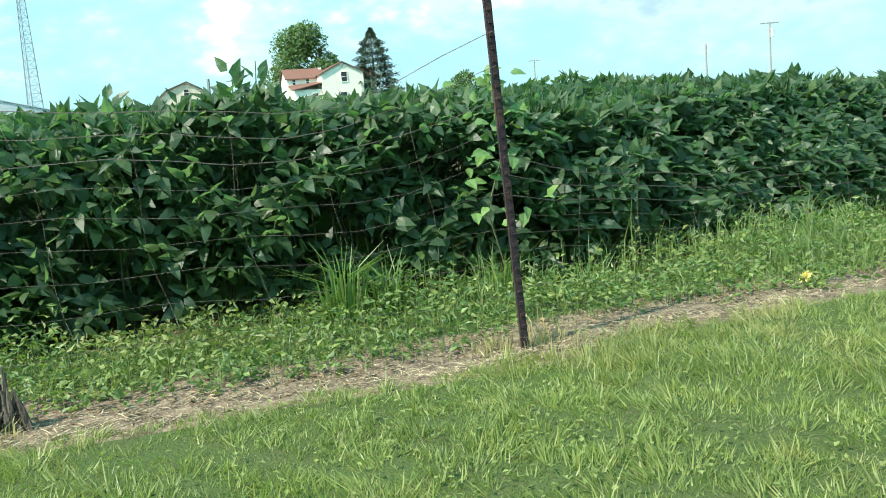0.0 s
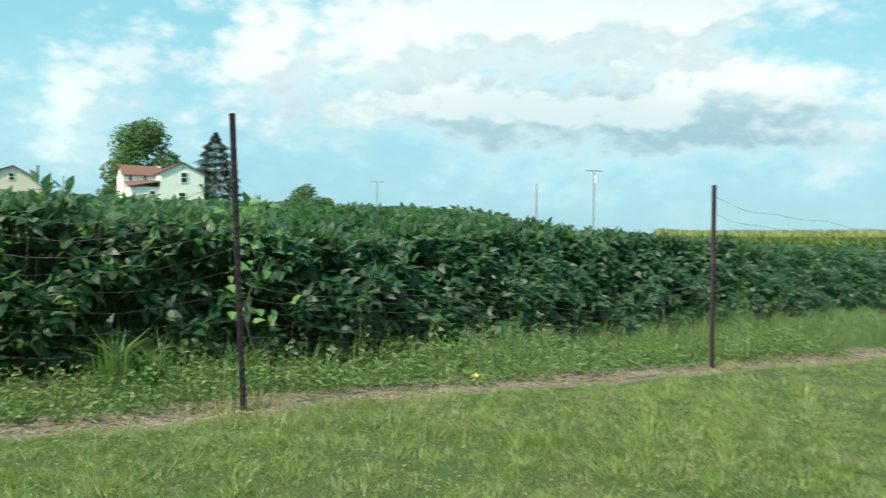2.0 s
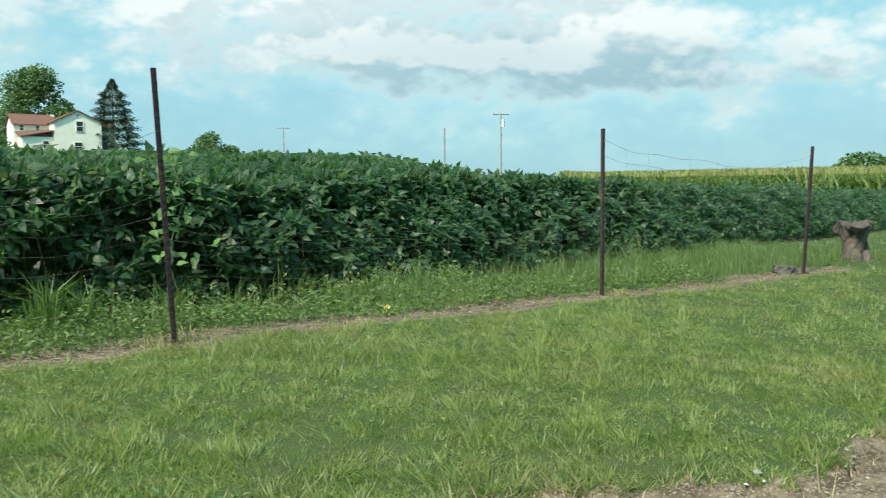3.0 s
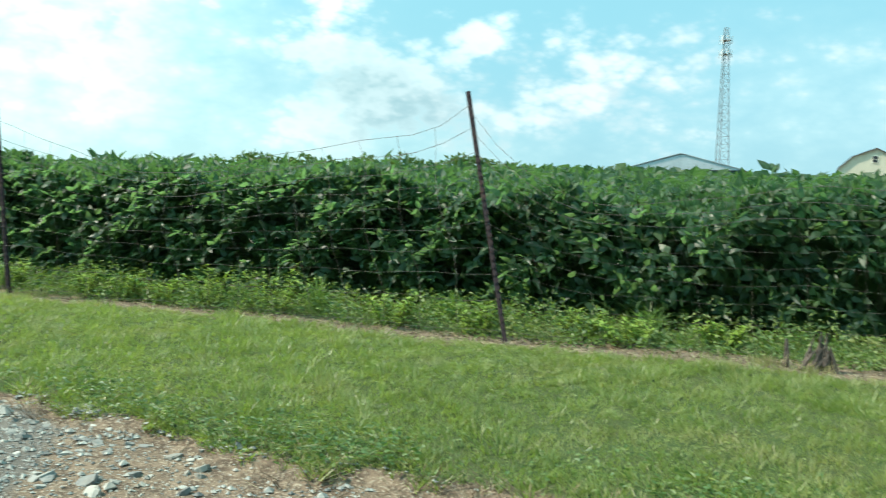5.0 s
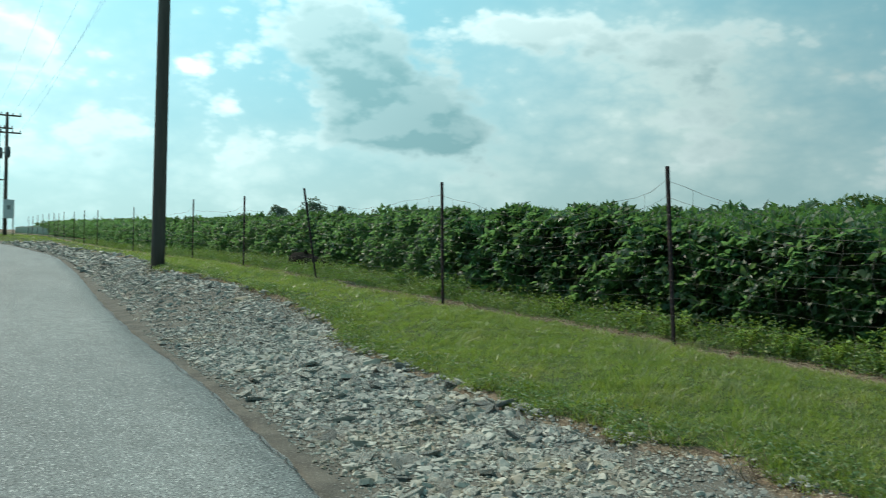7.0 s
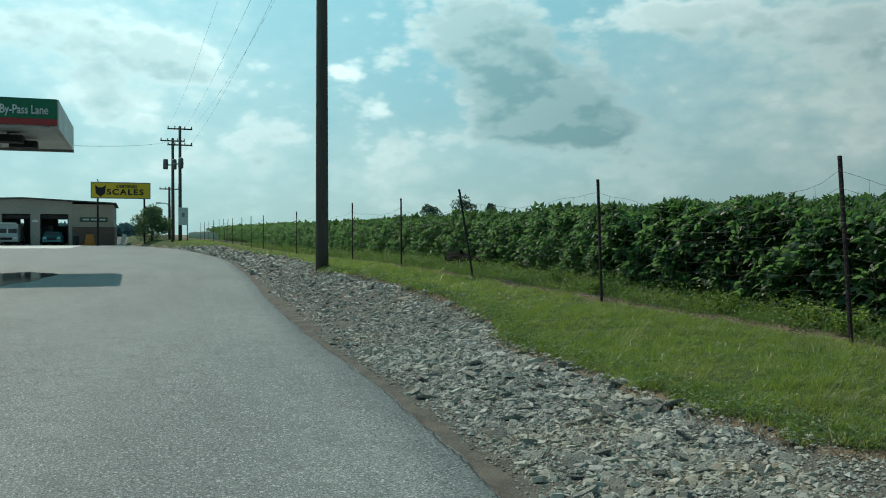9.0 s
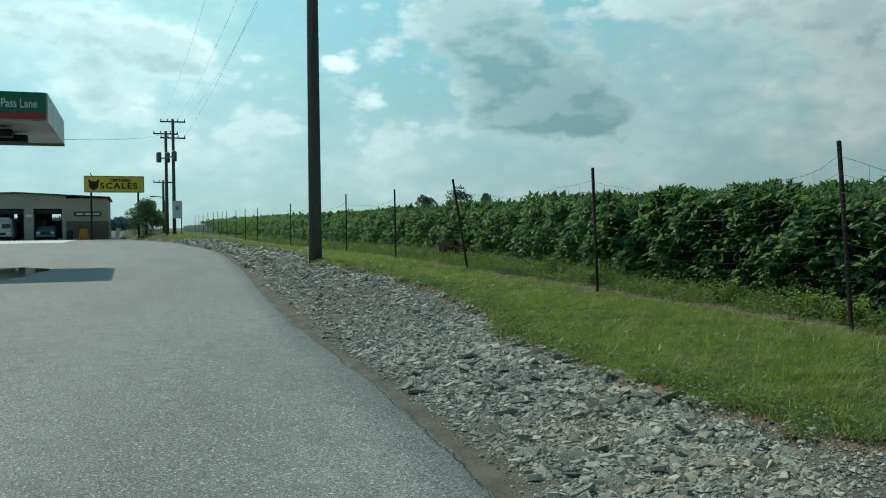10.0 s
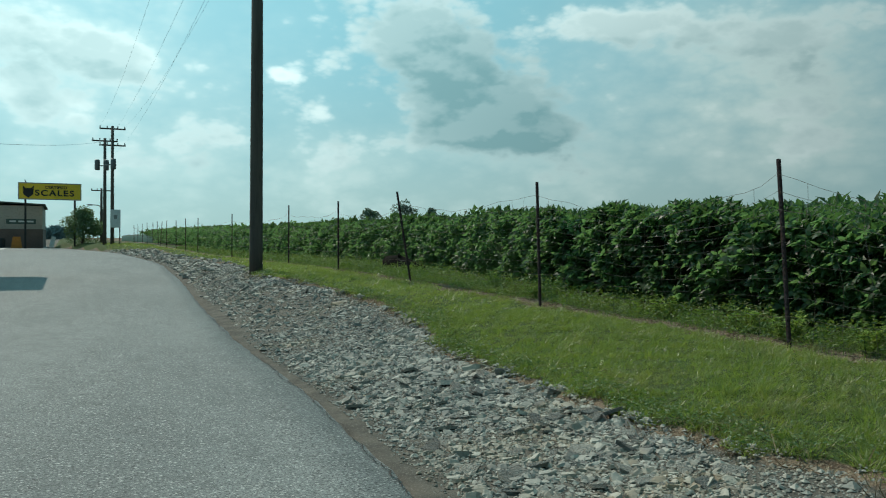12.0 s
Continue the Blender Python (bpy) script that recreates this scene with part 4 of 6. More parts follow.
for k, (x, y, r, h) in enumerate(((0.12, 0.03, 0.5, 0.15), (-0.1, 0.08, 0.45, 0.12), (-2.12, -0.02, 0.4, 0.1), (-2.4, 0.06, 0.4, 0.12), (4.6, 0.54, 0.4, 0.12), (-8.75, 0.06, 0.35, 0.13))):
    clump("dry_grass_tuft", "small tuft of dry tan grass in bare soil", x, y, r, h, 160 + k, "grass", DRYTUFT)


def tall_shoot(x, y, h, seed):
    """A soybean shoot that stands above the rest."""
    local = np.random.default_rng(seed)
    z = float(ground(x, y))
    plant = thing("soybean_shoot", "tall soybean shoot standing above the crop", "plant", (x, y, z), group="tall shoots")
    part("stem", Geo().tube([(0, 0, 0), (0.02, 0, h * 0.6), (0.05, -0.02, h - 0.04)], [0.006, 0.005, 0.003], 5, False), STEM, plant)
    k = 14
    u = local.uniform(0.72, 1.0, k)
    b = local.uniform(0, 6.28, k)
    d = np.stack([np.cos(b), np.sin(b) * 0.6, local.uniform(0.1, 1.1, k)], 1)
    p = np.stack([0.05 * u, -0.02 * u, u * (h - 0.04)], 1) + d * local.uniform(0.0, 0.06, k)[:, None]
    s = local.uniform(0.09, 0.14, k)
    stuff("foliage", [round_leaves(p, d, local.normal(0, 0.5, (k, 3)) + [0, -0.5, 0.6], s, s * 0.6)], LEAF, "", "", plant)


for k, (x, y, h) in enumerate(((-0.85, 1.7, 1.46), (-0.98, 1.75, 1.4), (-2.5, 1.6, 1.36), (-1.65, 1.7, 1.32), (-6.0, 1.7, 1.4), (-9.6, 1.7, 1.42))):
    tall_shoot(x, y, h, 130 + k)


VINELEAF = surface("vine_leaf", (0.1, 0.19, 0.05), (0.07, 0.14, 0.04), 3, 25, 0.5, island=(0.17, 0.27, 0.06), translucent=0.3, bump=0.0)


def build_vine():
    local = np.random.default_rng(4)
    x, y = 0.42, 1.25
    plant = thing("climbing_vine", "pale green vine climbing the crop behind a fence post", "plant", (x, y, float(ground(x, y))))
    part("stem", Geo().tube([(0.1, 0.05, 0), (-0.05, 0, 0.5), (0.08, -0.03, 0.9), (0.0, 0, 1.3)], 0.005, 5, False), STEM, plant)
    k = 46
    u = local.random(k)
    p = np.stack([local.normal(0, 0.12, k), local.normal(-0.08, 0.05, k), 0.35 + 0.95 * u], 1)
    d = np.stack([local.normal(0, 0.8, k), -np.ones(k) * 0.5, local.normal(-0.3, 0.4, k)], 1)
    s = local.uniform(0.06, 0.11, k)
    stuff("foliage", [round_leaves(p, d, local.normal(0, 0.3, (k, 3)) + [0, -0.6, 0.6], s, s * 0.8)], VINELEAF, "", "", plant)
    x, y = 1.75, 0.28
    plant = thing("yellow_flower_clump", "small yellow flower head in the soil strip", "flower", (x, y, float(ground(x, y))))
    part("stem", Geo().tube([(0, 0, 0), (0, 0, 0.05)], 0.004, 5, False), STEM, plant)
    k = 30
    d = unit(local.normal(0, 1, (k, 3)) + [0, -0.3, 0.4])
    stuff("petals", [leaves(np.tile([0, 0, 0.055], (k, 1)) + d * 0.006, d, local.normal(0, 1, (k, 3)), 0.035, 0.02)], PETAL, "", "", plant)


build_vine()


# ---- gravel ----
def stone_shape(seed):
    """A flat broken slab with chipped edges, of radius 1."""
    r = random.Random(seed)
    g = Geo()
    k = r.randint(5, 8)
    thick, slim = r.uniform(0.1, 0.3), r.uniform(0.45, 0.9)
    ring = [2 * math.pi * (i + r.uniform(-0.35, 0.35)) / k for i in range(k)]
    rad = [r.uniform(0.65, 1.15) for _ in ring]
    tip = r.uniform(-0.2, 0.2)
    lo = [(math.cos(a) * q * 0.9, math.sin(a) * q * slim * 0.9, -0.35) for a, q in zip(ring, rad)]
    mid = [(math.cos(a) * q, math.sin(a) * q * slim, thick * r.uniform(0.2, 0.75)) for a, q in zip(ring, rad)]
    hi = [(math.cos(a) * q * r.uniform(0.5, 0.92), math.sin(a) * q * slim * r.uniform(0.5, 0.92), thick * (1 + tip * math.cos(a)) * r.uniform(0.72, 1.15)) for a, q in zip(ring, rad)]
    f = [(i, (i + 1) % k, k + (i + 1) % k, k + i) for i in range(k)] + [(k + i, k + (i + 1) % k, 2 * k + (i + 1) % k, 2 * k + i) for i in range(k)]
    f += [(2 * k + i, 2 * k + (i + 1) % k, 3 * k) for i in range(k)]
    return g.add(lo + mid + hi + [(r.uniform(-0.1, 0.1), 0, thick * r.uniform(0.95, 1.15))], f)


def stone_bed(x, u):
    """A place across the gravel: u runs from the asphalt to the grass."""
    lo, hi = float(road_edge(x)) + 0.24, float(lawn_edge(x)) + 0.02
    return lo + (hi - lo) * u


def build_gravel():
    bed = thing("gravel_shoulder", "coarse grey limestone rubble along the asphalt edge", "gravel", kind="structure")
    shapes = [stone_shape(i) for i in range(16)]
    meshes = [s.mesh("stone", STONE) for s in shapes]
    tan = [s.mesh("stone", TANSTONE) for s in shapes[:3]]
    rnd = random.Random(5)
    for i in range(300):
        x = rnd.uniform(-11.0, -5.0)
        y = stone_bed(x, rnd.random() ** 0.7)
        if x > -6.5 - 2.6 * (y + 2.88):
            x -= 3.5
            y = stone_bed(x, rnd.random())
        s = min(0.026 + rnd.expovariate(32), 0.105)
        ob = new("stone", tan[i % 3] if i % 29 == 7 else meshes[i % 16])
        ob.parent = bed
        ob.matrix_world = pose(x, y, float(ground(x, y)) + s * 0.12, rnd.gauss(0, 16), rnd.gauss(0, 16), rnd.uniform(0, 360)) @ Matrix.Diagonal((s, s, s * (0.5 if s > 0.05 else 0.8), 1))
    tri = []
    for s in shapes:
        t = []
        for f in s.f:
            t += [(f[0], f[j], f[j + 1]) for j in range(1, len(f) - 1)]
        tri.append((np.array(s.v), np.array(t)))
    chunks = []
    for x0, x1, n, mean, least in ((-13, -4.5, 12500, 0.011, 0.013), (-30, -11.0, 10500, 0.012, 0.017), (-75, -30, 1800, 0.045, 0.05)):
        for i in range(n):
            x = rnd.uniform(x0, x1)
            y = stone_bed(x, rnd.random() ** 0.75) + rnd.gauss(0, 0.04)
            if x > -6.4 - 2.6 * (y + 2.88) and rnd.random() < 0.9:
                continue
            if float(wobble(x, y, 2.6, 8)) > 0.6 and rnd.random() < 0.5:
                continue
            s = min(least + rnd.expovariate(1 / mean), 0.17)
            v, t = tri[rnd.randrange(16)]
            m = np.array((pose(x, y, float(ground(x, y)) + s * 0.08, rnd.gauss(0, 19), rnd.gauss(0, 19), rnd.uniform(0, 360)) @ Matrix.Scale(s, 4)))
            chunks.append((v @ m[:3, :3].T + m[:3, 3], t))
    # grit between the stones, one small eight-sided chip each
    chip = np.array([(1, 0, 0), (-1, 0.1, 0), (0.1, 0.8, 0), (0, -0.8, 0.1), (0, 0, 0.6), (0, 0, -0.5)])
    sides = np.array([(0, 2, 4), (2, 1, 4), (1, 3, 4), (3, 0, 4), (2, 0, 5), (1, 2, 5), (3, 1, 5), (0, 3, 5)])
    n = 26000
    x = np.concatenate([RNG.uniform(-15, -5.2, n - 5500), RNG.uniform(-6.4, -3.2, 4500), RNG.uniform(-3.2, 2.5, 1000)])
    lo, hi = road_edge(x) + 0.15, lawn_edge(x) + 0.05
    y = lo + (hi - lo) * RNG.random(n) ** 0.8
    s = (0.006 + RNG.exponential(0.006, n)) * np.where(x > -6.0, 0.7, 1.0)
    a = RNG.uniform(0, 6.28, n)
    v = np.repeat(chip[None], n, 0) * s[:, None, None]
    v = np.stack([v[..., 0] * np.cos(a)[:, None] - v[..., 1] * np.sin(a)[:, None], v[..., 0] * np.sin(a)[:, None] + v[..., 1] * np.cos(a)[:, None], v[..., 2]], -1)
    v += np.stack([x, y, ground(x, y) + s * 0.2], 1)[:, None]
    chunks.append((v.reshape(-1, 3), (sides[None] + (np.arange(n) * 6)[:, None, None]).reshape(-1, 3)))
    stuff("small_stones", chunks, GRAVEL, "small grey crushed stones", "", bed)


build_gravel()


# ---- fence ----
# x, y, lean along x, lean along y, length
POSTS = [(8.33, 0.85, 2.8, -1.3, 0.92), (4.41, 0.56, 4, 3.5, 0.94), (0.0, 0.0, -4, -2.5, 0.985), (-4.13, 0.01, -12, 5, 1.07), (-8.95, -0.04, -2.6, -2.6, 1.0), (-13.25, -0.2, -1, -1.7, 0.975), (-18.3, -0.12, -4, -8, 1.0),
         (-23.45, 0.0, 0, -0.5, 0.975), (-28.6, 0.0, -1, 0, 1.0), (-33.4, 0.0, 0, 0, 1.0), (-38.2, 0.0, -1, 0, 1.0), (-47.9, 0.0, 2, 0, 1.0), (-52.7, 0.0, -2, 0, 1.03), (-57.6, 0.05, 3, 0, 1.0),
         (-62.4, 0.0, 0, 0, 1.0), (-66.6, 0.0, 2, 4, 1.0), (-67.6, 0.0, -2, -3, 1.0), (-72.1, 0.0, 1, 0, 1.0), (-77.0, 0.0, -2, 0, 1.0), (-81.8, 0.0, 2, 0, 1.0), (-86.7, 0.0, 0, 0, 1.0), (-91.5, 0.0, 1, 0, 1.0)]


def build_posts():
    g = Geo()
    g.box(-0.017, 0.017, -0.006, 0.002, -0.3, 1.75)
    g.box(-0.005, 0.005, 0.002, 0.03, -0.3, 1.748)
    studs = Geo()
    for i in range(32):
        z = 0.1 + i * 0.052
        studs.box(-0.009, 0.009, -0.013, -0.006, z, z + 0.014)
    first = thing("fence_post", "rusty brown steel fence post standing in bare soil", "fence post", group="fence posts")
    part("shaft", g, RUST, first)
    tagged(part("studs", studs, RUST, first), kind="stuff")
    obs = []
    for i, (x, y, lean, tip, tall) in enumerate(POSTS):
        m = pose(x, y, float(ground(x, y)), -tip, lean, random.uniform(-8, 8)) @ Matrix.Diagonal((1, 1, tall, 1))
        ob = first if i == 0 else copy_thing(first, m)
        ob.matrix_world = m
        obs.append(ob)
    for ob, (x, y, lean, tip, tall) in zip(obs, POSTS):
        if abs(lean) > 8:
            tagged(ob, "rusty brown steel fence post leaning sideways")
    return obs


post_obs = build_posts()


# how far the wire of each span sags, and the height that it reaches
SLUMP = [(0.2, 1.62, 1.2, 1.62), (0.5, 0.85, 1, 0.85), (0.62, 1.37, 1.2, 1.62), (0.42, 1.64, 0.82, 1.6), (0.3, 1.6, 0.7, 1.55), (0.14, 1.55, 1.3, 1.5), (0.2, 1.45, 1, 1.45)]


def build_wire():
    """Sagging woven wire, one thing for each span between two posts."""
    for i in range(len(POSTS) - 1):
        a, b = post_obs[i], post_obs[i + 1]
        near = i <= 6
        count = 10 if near else 5
        span = thing("wire_fence_span", "loose sagging rusty woven wire between fence posts", "wire fence", group="fence wire")
        rnd = random.Random(40 + i)
        slump, reach, skew, far_reach = SLUMP[i] if i < len(SLUMP) else (rnd.uniform(0.12, 0.3), 1.5, 1, 1.5)

        def at(u, h, drift=0.0):
            low, high = a.matrix_world @ Vector((0, -0.016, h)), b.matrix_world @ Vector((0, -0.016, h * far_reach / reach))
            p = low.lerp(high, u)
            low_at = max(u, 0.0) ** skew
            bow = 1 - abs(2 * low_at - 1) ** (4 if i == 2 else 2)
            p.z -= bow * slump * (h / 1.6) ** 1.5 * (1 + 0.3 * math.sin(u * 7 + i))
            p.z += 0.012 * math.sin(u * 31 + h * 9) + drift
            p.y -= 0.05 * bow * math.sin(h * 5 + i)
            return p

        heights = [0.08 + (reach - 0.08) * (k / (count - 1)) ** 0.9 for k in range(count)]
        for h in heights:
            thick = 0.003 if not near else (0.0016 if i < 3 else 0.0022) if h > heights[-4] else (0.0009 if i < 3 else 0.0014)
            part("strand", Geo().tube([at(k / 20, h) for k in range(21)], thick, 3, False), WIRE, span)
        if near:
            length = (a.matrix_world.translation - b.matrix_world.translation).length
            n = int(length / 0.32)
            for k in range(1, n):
                u = k / n
                g = Geo().tube([at(u + 0.006 * math.sin(h * 6 + k), h) for h in heights], 0.0016 if i in (3, 4, 5) else 0.0007, 3, False)
                part("stay", g, WIRE, span)


build_wire()


# ---- clumps of leaves for trees ----
def blob_points(cx, cy, cz, rx, ry, rz, n):
    d = unit(RNG.normal(0, 1, (n, 3)))
    r = RNG.uniform(0.55, 1.0, n) ** 0.6
    return np.array([cx, cy, cz]) + d * r[:, None] * np.array([rx, ry, rz]), d


def leafy(centres, n, size):
    out = []
    for c in centres:
        p, d = blob_points(*c, n)
        head = d * 0.6 + RNG.normal(0, 0.6, (n, 3))
        s = size * RNG.uniform(0.6, 1.3, n)
        out.append(leaves(p, head, d + RNG.normal(0, 0.5, (n, 3)), s, s * 0.7))
    return out


def broadleaf_tree(label, x, y, z, height, width, seed, n=110, size=0.55, clumps=26, trunk_share=0.3, name="tree", foliage=None):
    rnd = random.Random(seed)
    tree = thing(name, label, "tree", (x, y, z))
    g = Geo().tube([(0, 0, -0.3), (0.05 * height * 0.2, 0, height * 0.25), (0, 0.02 * height, height * 0.55)], [height * 0.035, height * 0.026, height * 0.012], 8)
    centres = []
    for k in range(clumps):
        a, u = rnd.uniform(0, 6.28), rnd.random()
        zz = height * (trunk_share + (0.93 - trunk_share) * u)
        r = width * 0.5 * math.sin(math.pi * (0.22 + 0.72 * u)) * rnd.uniform(0.35, 0.82)
        c = (math.cos(a) * r, math.sin(a) * r, zz)
        q = width * rnd.uniform(0.12, 0.2)
        centres.append((*c, q, q, q * 0.75))
        if k % 3 == 0:
            g.tube([(0, 0, zz * 0.45), (c[0] * 0.5, c[1] * 0.5, zz * 0.8), c], [height * 0.014, height * 0.008, height * 0.003], 5, False)
    part("trunk", g, BARK, tree, "rough brown trunk and limbs", True)
    stuff("crown", leafy(centres, n, size), foliage or CROWN, "", "", tree)
    return tree


def conifer(label, x, y, z, height, width):
    tree = thing("spruce_tree", label, "tree", (x, y, z))
    part("trunk", Geo().tube([(0, 0, -0.3), (0, 0, height * 0.97)], [height * 0.02, 0.04], 7), BARK, tree, smooth=True)
    k = 9000
    u = RNG.random(k) ** 0.75
    a = RNG.uniform(0, 6.28, k)
    lobes = 0.78 + 0.22 * np.sin(u * 62) + 0.15 * np.sin(a * 5 + u * 20)
    r = width * 0.5 * np.clip(1.12 - u, 0, 1) ** 0.75 * np.clip((1 - u) * 6, 0, 1) * lobes * RNG.uniform(0.25, 1, k) ** 0.5 + 0.05
    out = np.stack([np.cos(a), np.sin(a), np.zeros(k)], 1)
    p = out * r[:, None]
    p[:, 2] = height * (0.08 + 0.92 * u) - r * 0.18
    d = out + np.stack([np.zeros(k), np.zeros(k), RNG.uniform(-0.5, 0.15, k)], 1) + RNG.normal(0, 0.25, (k, 3))
    s = height * 0.055 * RNG.uniform(0.6, 1.3, k) * (1.1 - 0.6 * u)
    stuff("needles", [leaves(p, d, np.tile([0, 0, 1.0], (k, 1)), s, s * 0.32)], SPRUCE, "", "", tree)


def slope_z(x, y):
    return float(ground(x, y))


broadleaf_tree("tall rounded green shade tree behind the farmhouse", 29.0, 160, 6.5, 15.8, 17, 3, n=420, size=0.5, clumps=40, trunk_share=0.12)
conifer("dark pointed spruce tree beside the farmhouse", 39.3, 148, 6.2, 14.1, 10.5)
broadleaf_tree("rounded green bush on the crest of the field", 42.0, 110, 4.6, 4.1, 8.0, 9, n=300, size=0.28, clumps=24, trunk_share=0.12, name="bush")
broadleaf_tree("low green shrub at the corner of the farmhouse", 21.5, 147, 6.5, 3.6, 5, 19, n=80, size=0.4, clumps=12, trunk_share=0.12, name="bush")
broadleaf_tree("small rounded green tree beside the utility poles", -95, -4.5, 0.1, 3.75, 4.9, 12, n=340, size=0.15, clumps=28, trunk_share=0.2, foliage=PALECROWN)
for k, (x, y, h, w) in enumerate(((-200, 60.9, 7.0, 6.5), (-200, 69.6, 8.6, 8.5), (-200, 76.4, 7.1, 5.5), (-150, 99.9, 6.2, 5))):
    tagged(broadleaf_tree("distant green tree beyond the crop", x, y, slope_z(x, y), h, w, 30 + k, n=160, size=0.45, clumps=14, trunk_share=0.15, foliage=HAZETINTEDCROWN), group="distant trees")


def far_woods(name, label, path, height, n, size, seed, material=CROWN):
    rnd = random.Random(seed)
    centres = []
    for (x0, y0), (x1, y1) in zip(path, path[1:]):
        steps = max(2, int(math.hypot(x1 - x0, y1 - y0) / (height * 0.28)))
        for k in range(steps):
            u = k / steps
            x, y = x0 + (x1 - x0) * u, y0 + (y1 - y0) * u + rnd.uniform(-4, 4)
            h = height * rnd.uniform(0.65, 1.1)
            centres.append((x, y, slope_z(x, y) + h * 0.5, h * 0.5, h * 0.5, h * 0.55))
    stuff(name, leafy(centres, n, size), material, label, "trees")


far_woods("far_woods", "distant dark green tree line on the horizon", [(-215, 248), (-140, 260), (-90, 264)], 15.5, 1000, 1.6, 4)
far_woods("far_woods", "distant dark green wood beyond the corn", [(404, 222), (415, 190), (430, 120), (420, 60)], 16, 700, 1.8, 5)
far_woods("far_woods", "haze-tinted distant tree line beyond the filling station", [(-640, -160), (-620, -60), (-630, -2)], 7, 420, 2.6, 6, HAZETINTEDWOODS)


def build_corn():
    k = 20000
    x = 46 + RNG.uniform(0, 1, k) ** 1.6 * 130
    y = RNG.uniform(8, 0.99 * 60, k) * (x / 60)
    z = ground(x, y)
    base = np.stack([x, y, z], 1)
    a = RNG.normal(0, 0.35, (k, 2))
    corn = [blades(base + RNG.normal(0, 0.3, (k, 3)) * [1, 1, 0], np.column_stack([a, np.zeros(k)]), RNG.uniform(1.9, 2.5, k), 0.17) for _ in range(2)]
    field = thing("corn_field", "yellow-green tasselled corn field beyond the soybeans", "crop")
    stuff("stalks", corn, CORN, "", "", field)
    a = RNG.normal(0, 0.2, (k, 2))
    stuff("tassels", [blades(base + [0, 0, 2.0], np.column_stack([a, np.zeros(k)]), RNG.uniform(0.3, 0.5, k), 0.1)], TASSEL, "pale yellow tassels", "", field)


build_corn()


# ---- farmstead ----
def gable_roof(g, x0, x1, y0, y1, eave, ridge, over=0.3, thick=0.15, along="x"):
    """Two sloping slabs with the ridge along x or y."""
    if along == "x":
        ym = (y0 + y1) / 2
        for s, ye in ((-1, y0), (1, y1)):
            drop = (ridge - eave) / (abs(ye - ym)) * over
            a, b = (ye + s * over, eave - drop), (ym, ridge)
            v = [(x, y, z + t) for x in (x0 - over, x1 + over) for (y, z) in (a, b) for t in (0, thick)]
            g.add(v, [(0, 1, 3, 2), (4, 6, 7, 5), (0, 4, 5, 1), (2, 3, 7, 6), (1, 5, 7, 3), (0, 2, 6, 4)])
    else:
        xm = (x0 + x1) / 2
        for s, xe in ((-1, x0), (1, x1)):
            drop = (ridge - eave) / (abs(xe - xm)) * over
            a, b = (xe + s * over, eave - drop), (xm, ridge)
            v = [(x, y, z + t) for y in (y0 - over, y1 + over) for (x, z) in (a, b) for t in (0, thick)]
            g.add(v, [(0, 1, 3, 2), (4, 6, 7, 5), (0, 4, 5, 1), (2, 3, 7, 6), (1, 5, 7, 3), (0, 2, 6, 4)])
    return g


def gable_wall(g, x0, x1, y, t, z0, eave, ridge):
    xm = (x0 + x1) / 2
    ring = [(x0, z0), (x1, z0), (x1, eave), (xm, ridge), (x0, eave)]
    v = [(x, y, z) for x, z in ring] + [(x, y + t, z) for x, z in ring]
    return g.add(v, [(0, 1, 2, 3, 4), (9, 8, 7, 6, 5)] + [(i, 5 + i, 5 + (i + 1) % 5, (i + 1) % 5) for i in range(5)])


def window(parent, x, y, z, w, h):
    frame_part = Geo()
    for box in ((-w / 2 - 0.1, -w / 2, -0.1, h + 0.1), (w / 2, w / 2 + 0.1, -0.1, h + 0.1), (-w / 2, w / 2, -0.1, 0), (-w / 2, w / 2, h, h + 0.1), (-w / 2, w / 2, h / 2 - 0.03, h / 2 + 0.03)):
        frame_part.box(x + box[0], x + box[1], y - 0.1, y - 0.003, z + box[2], z + box[3])
    win = part("window", frame_part, WHITE, parent)
    part("pane", Geo().box(x - w / 2, x + w / 2, y - 0.05, y - 0.004, z, z + h), DARK, win, "dark window pane")


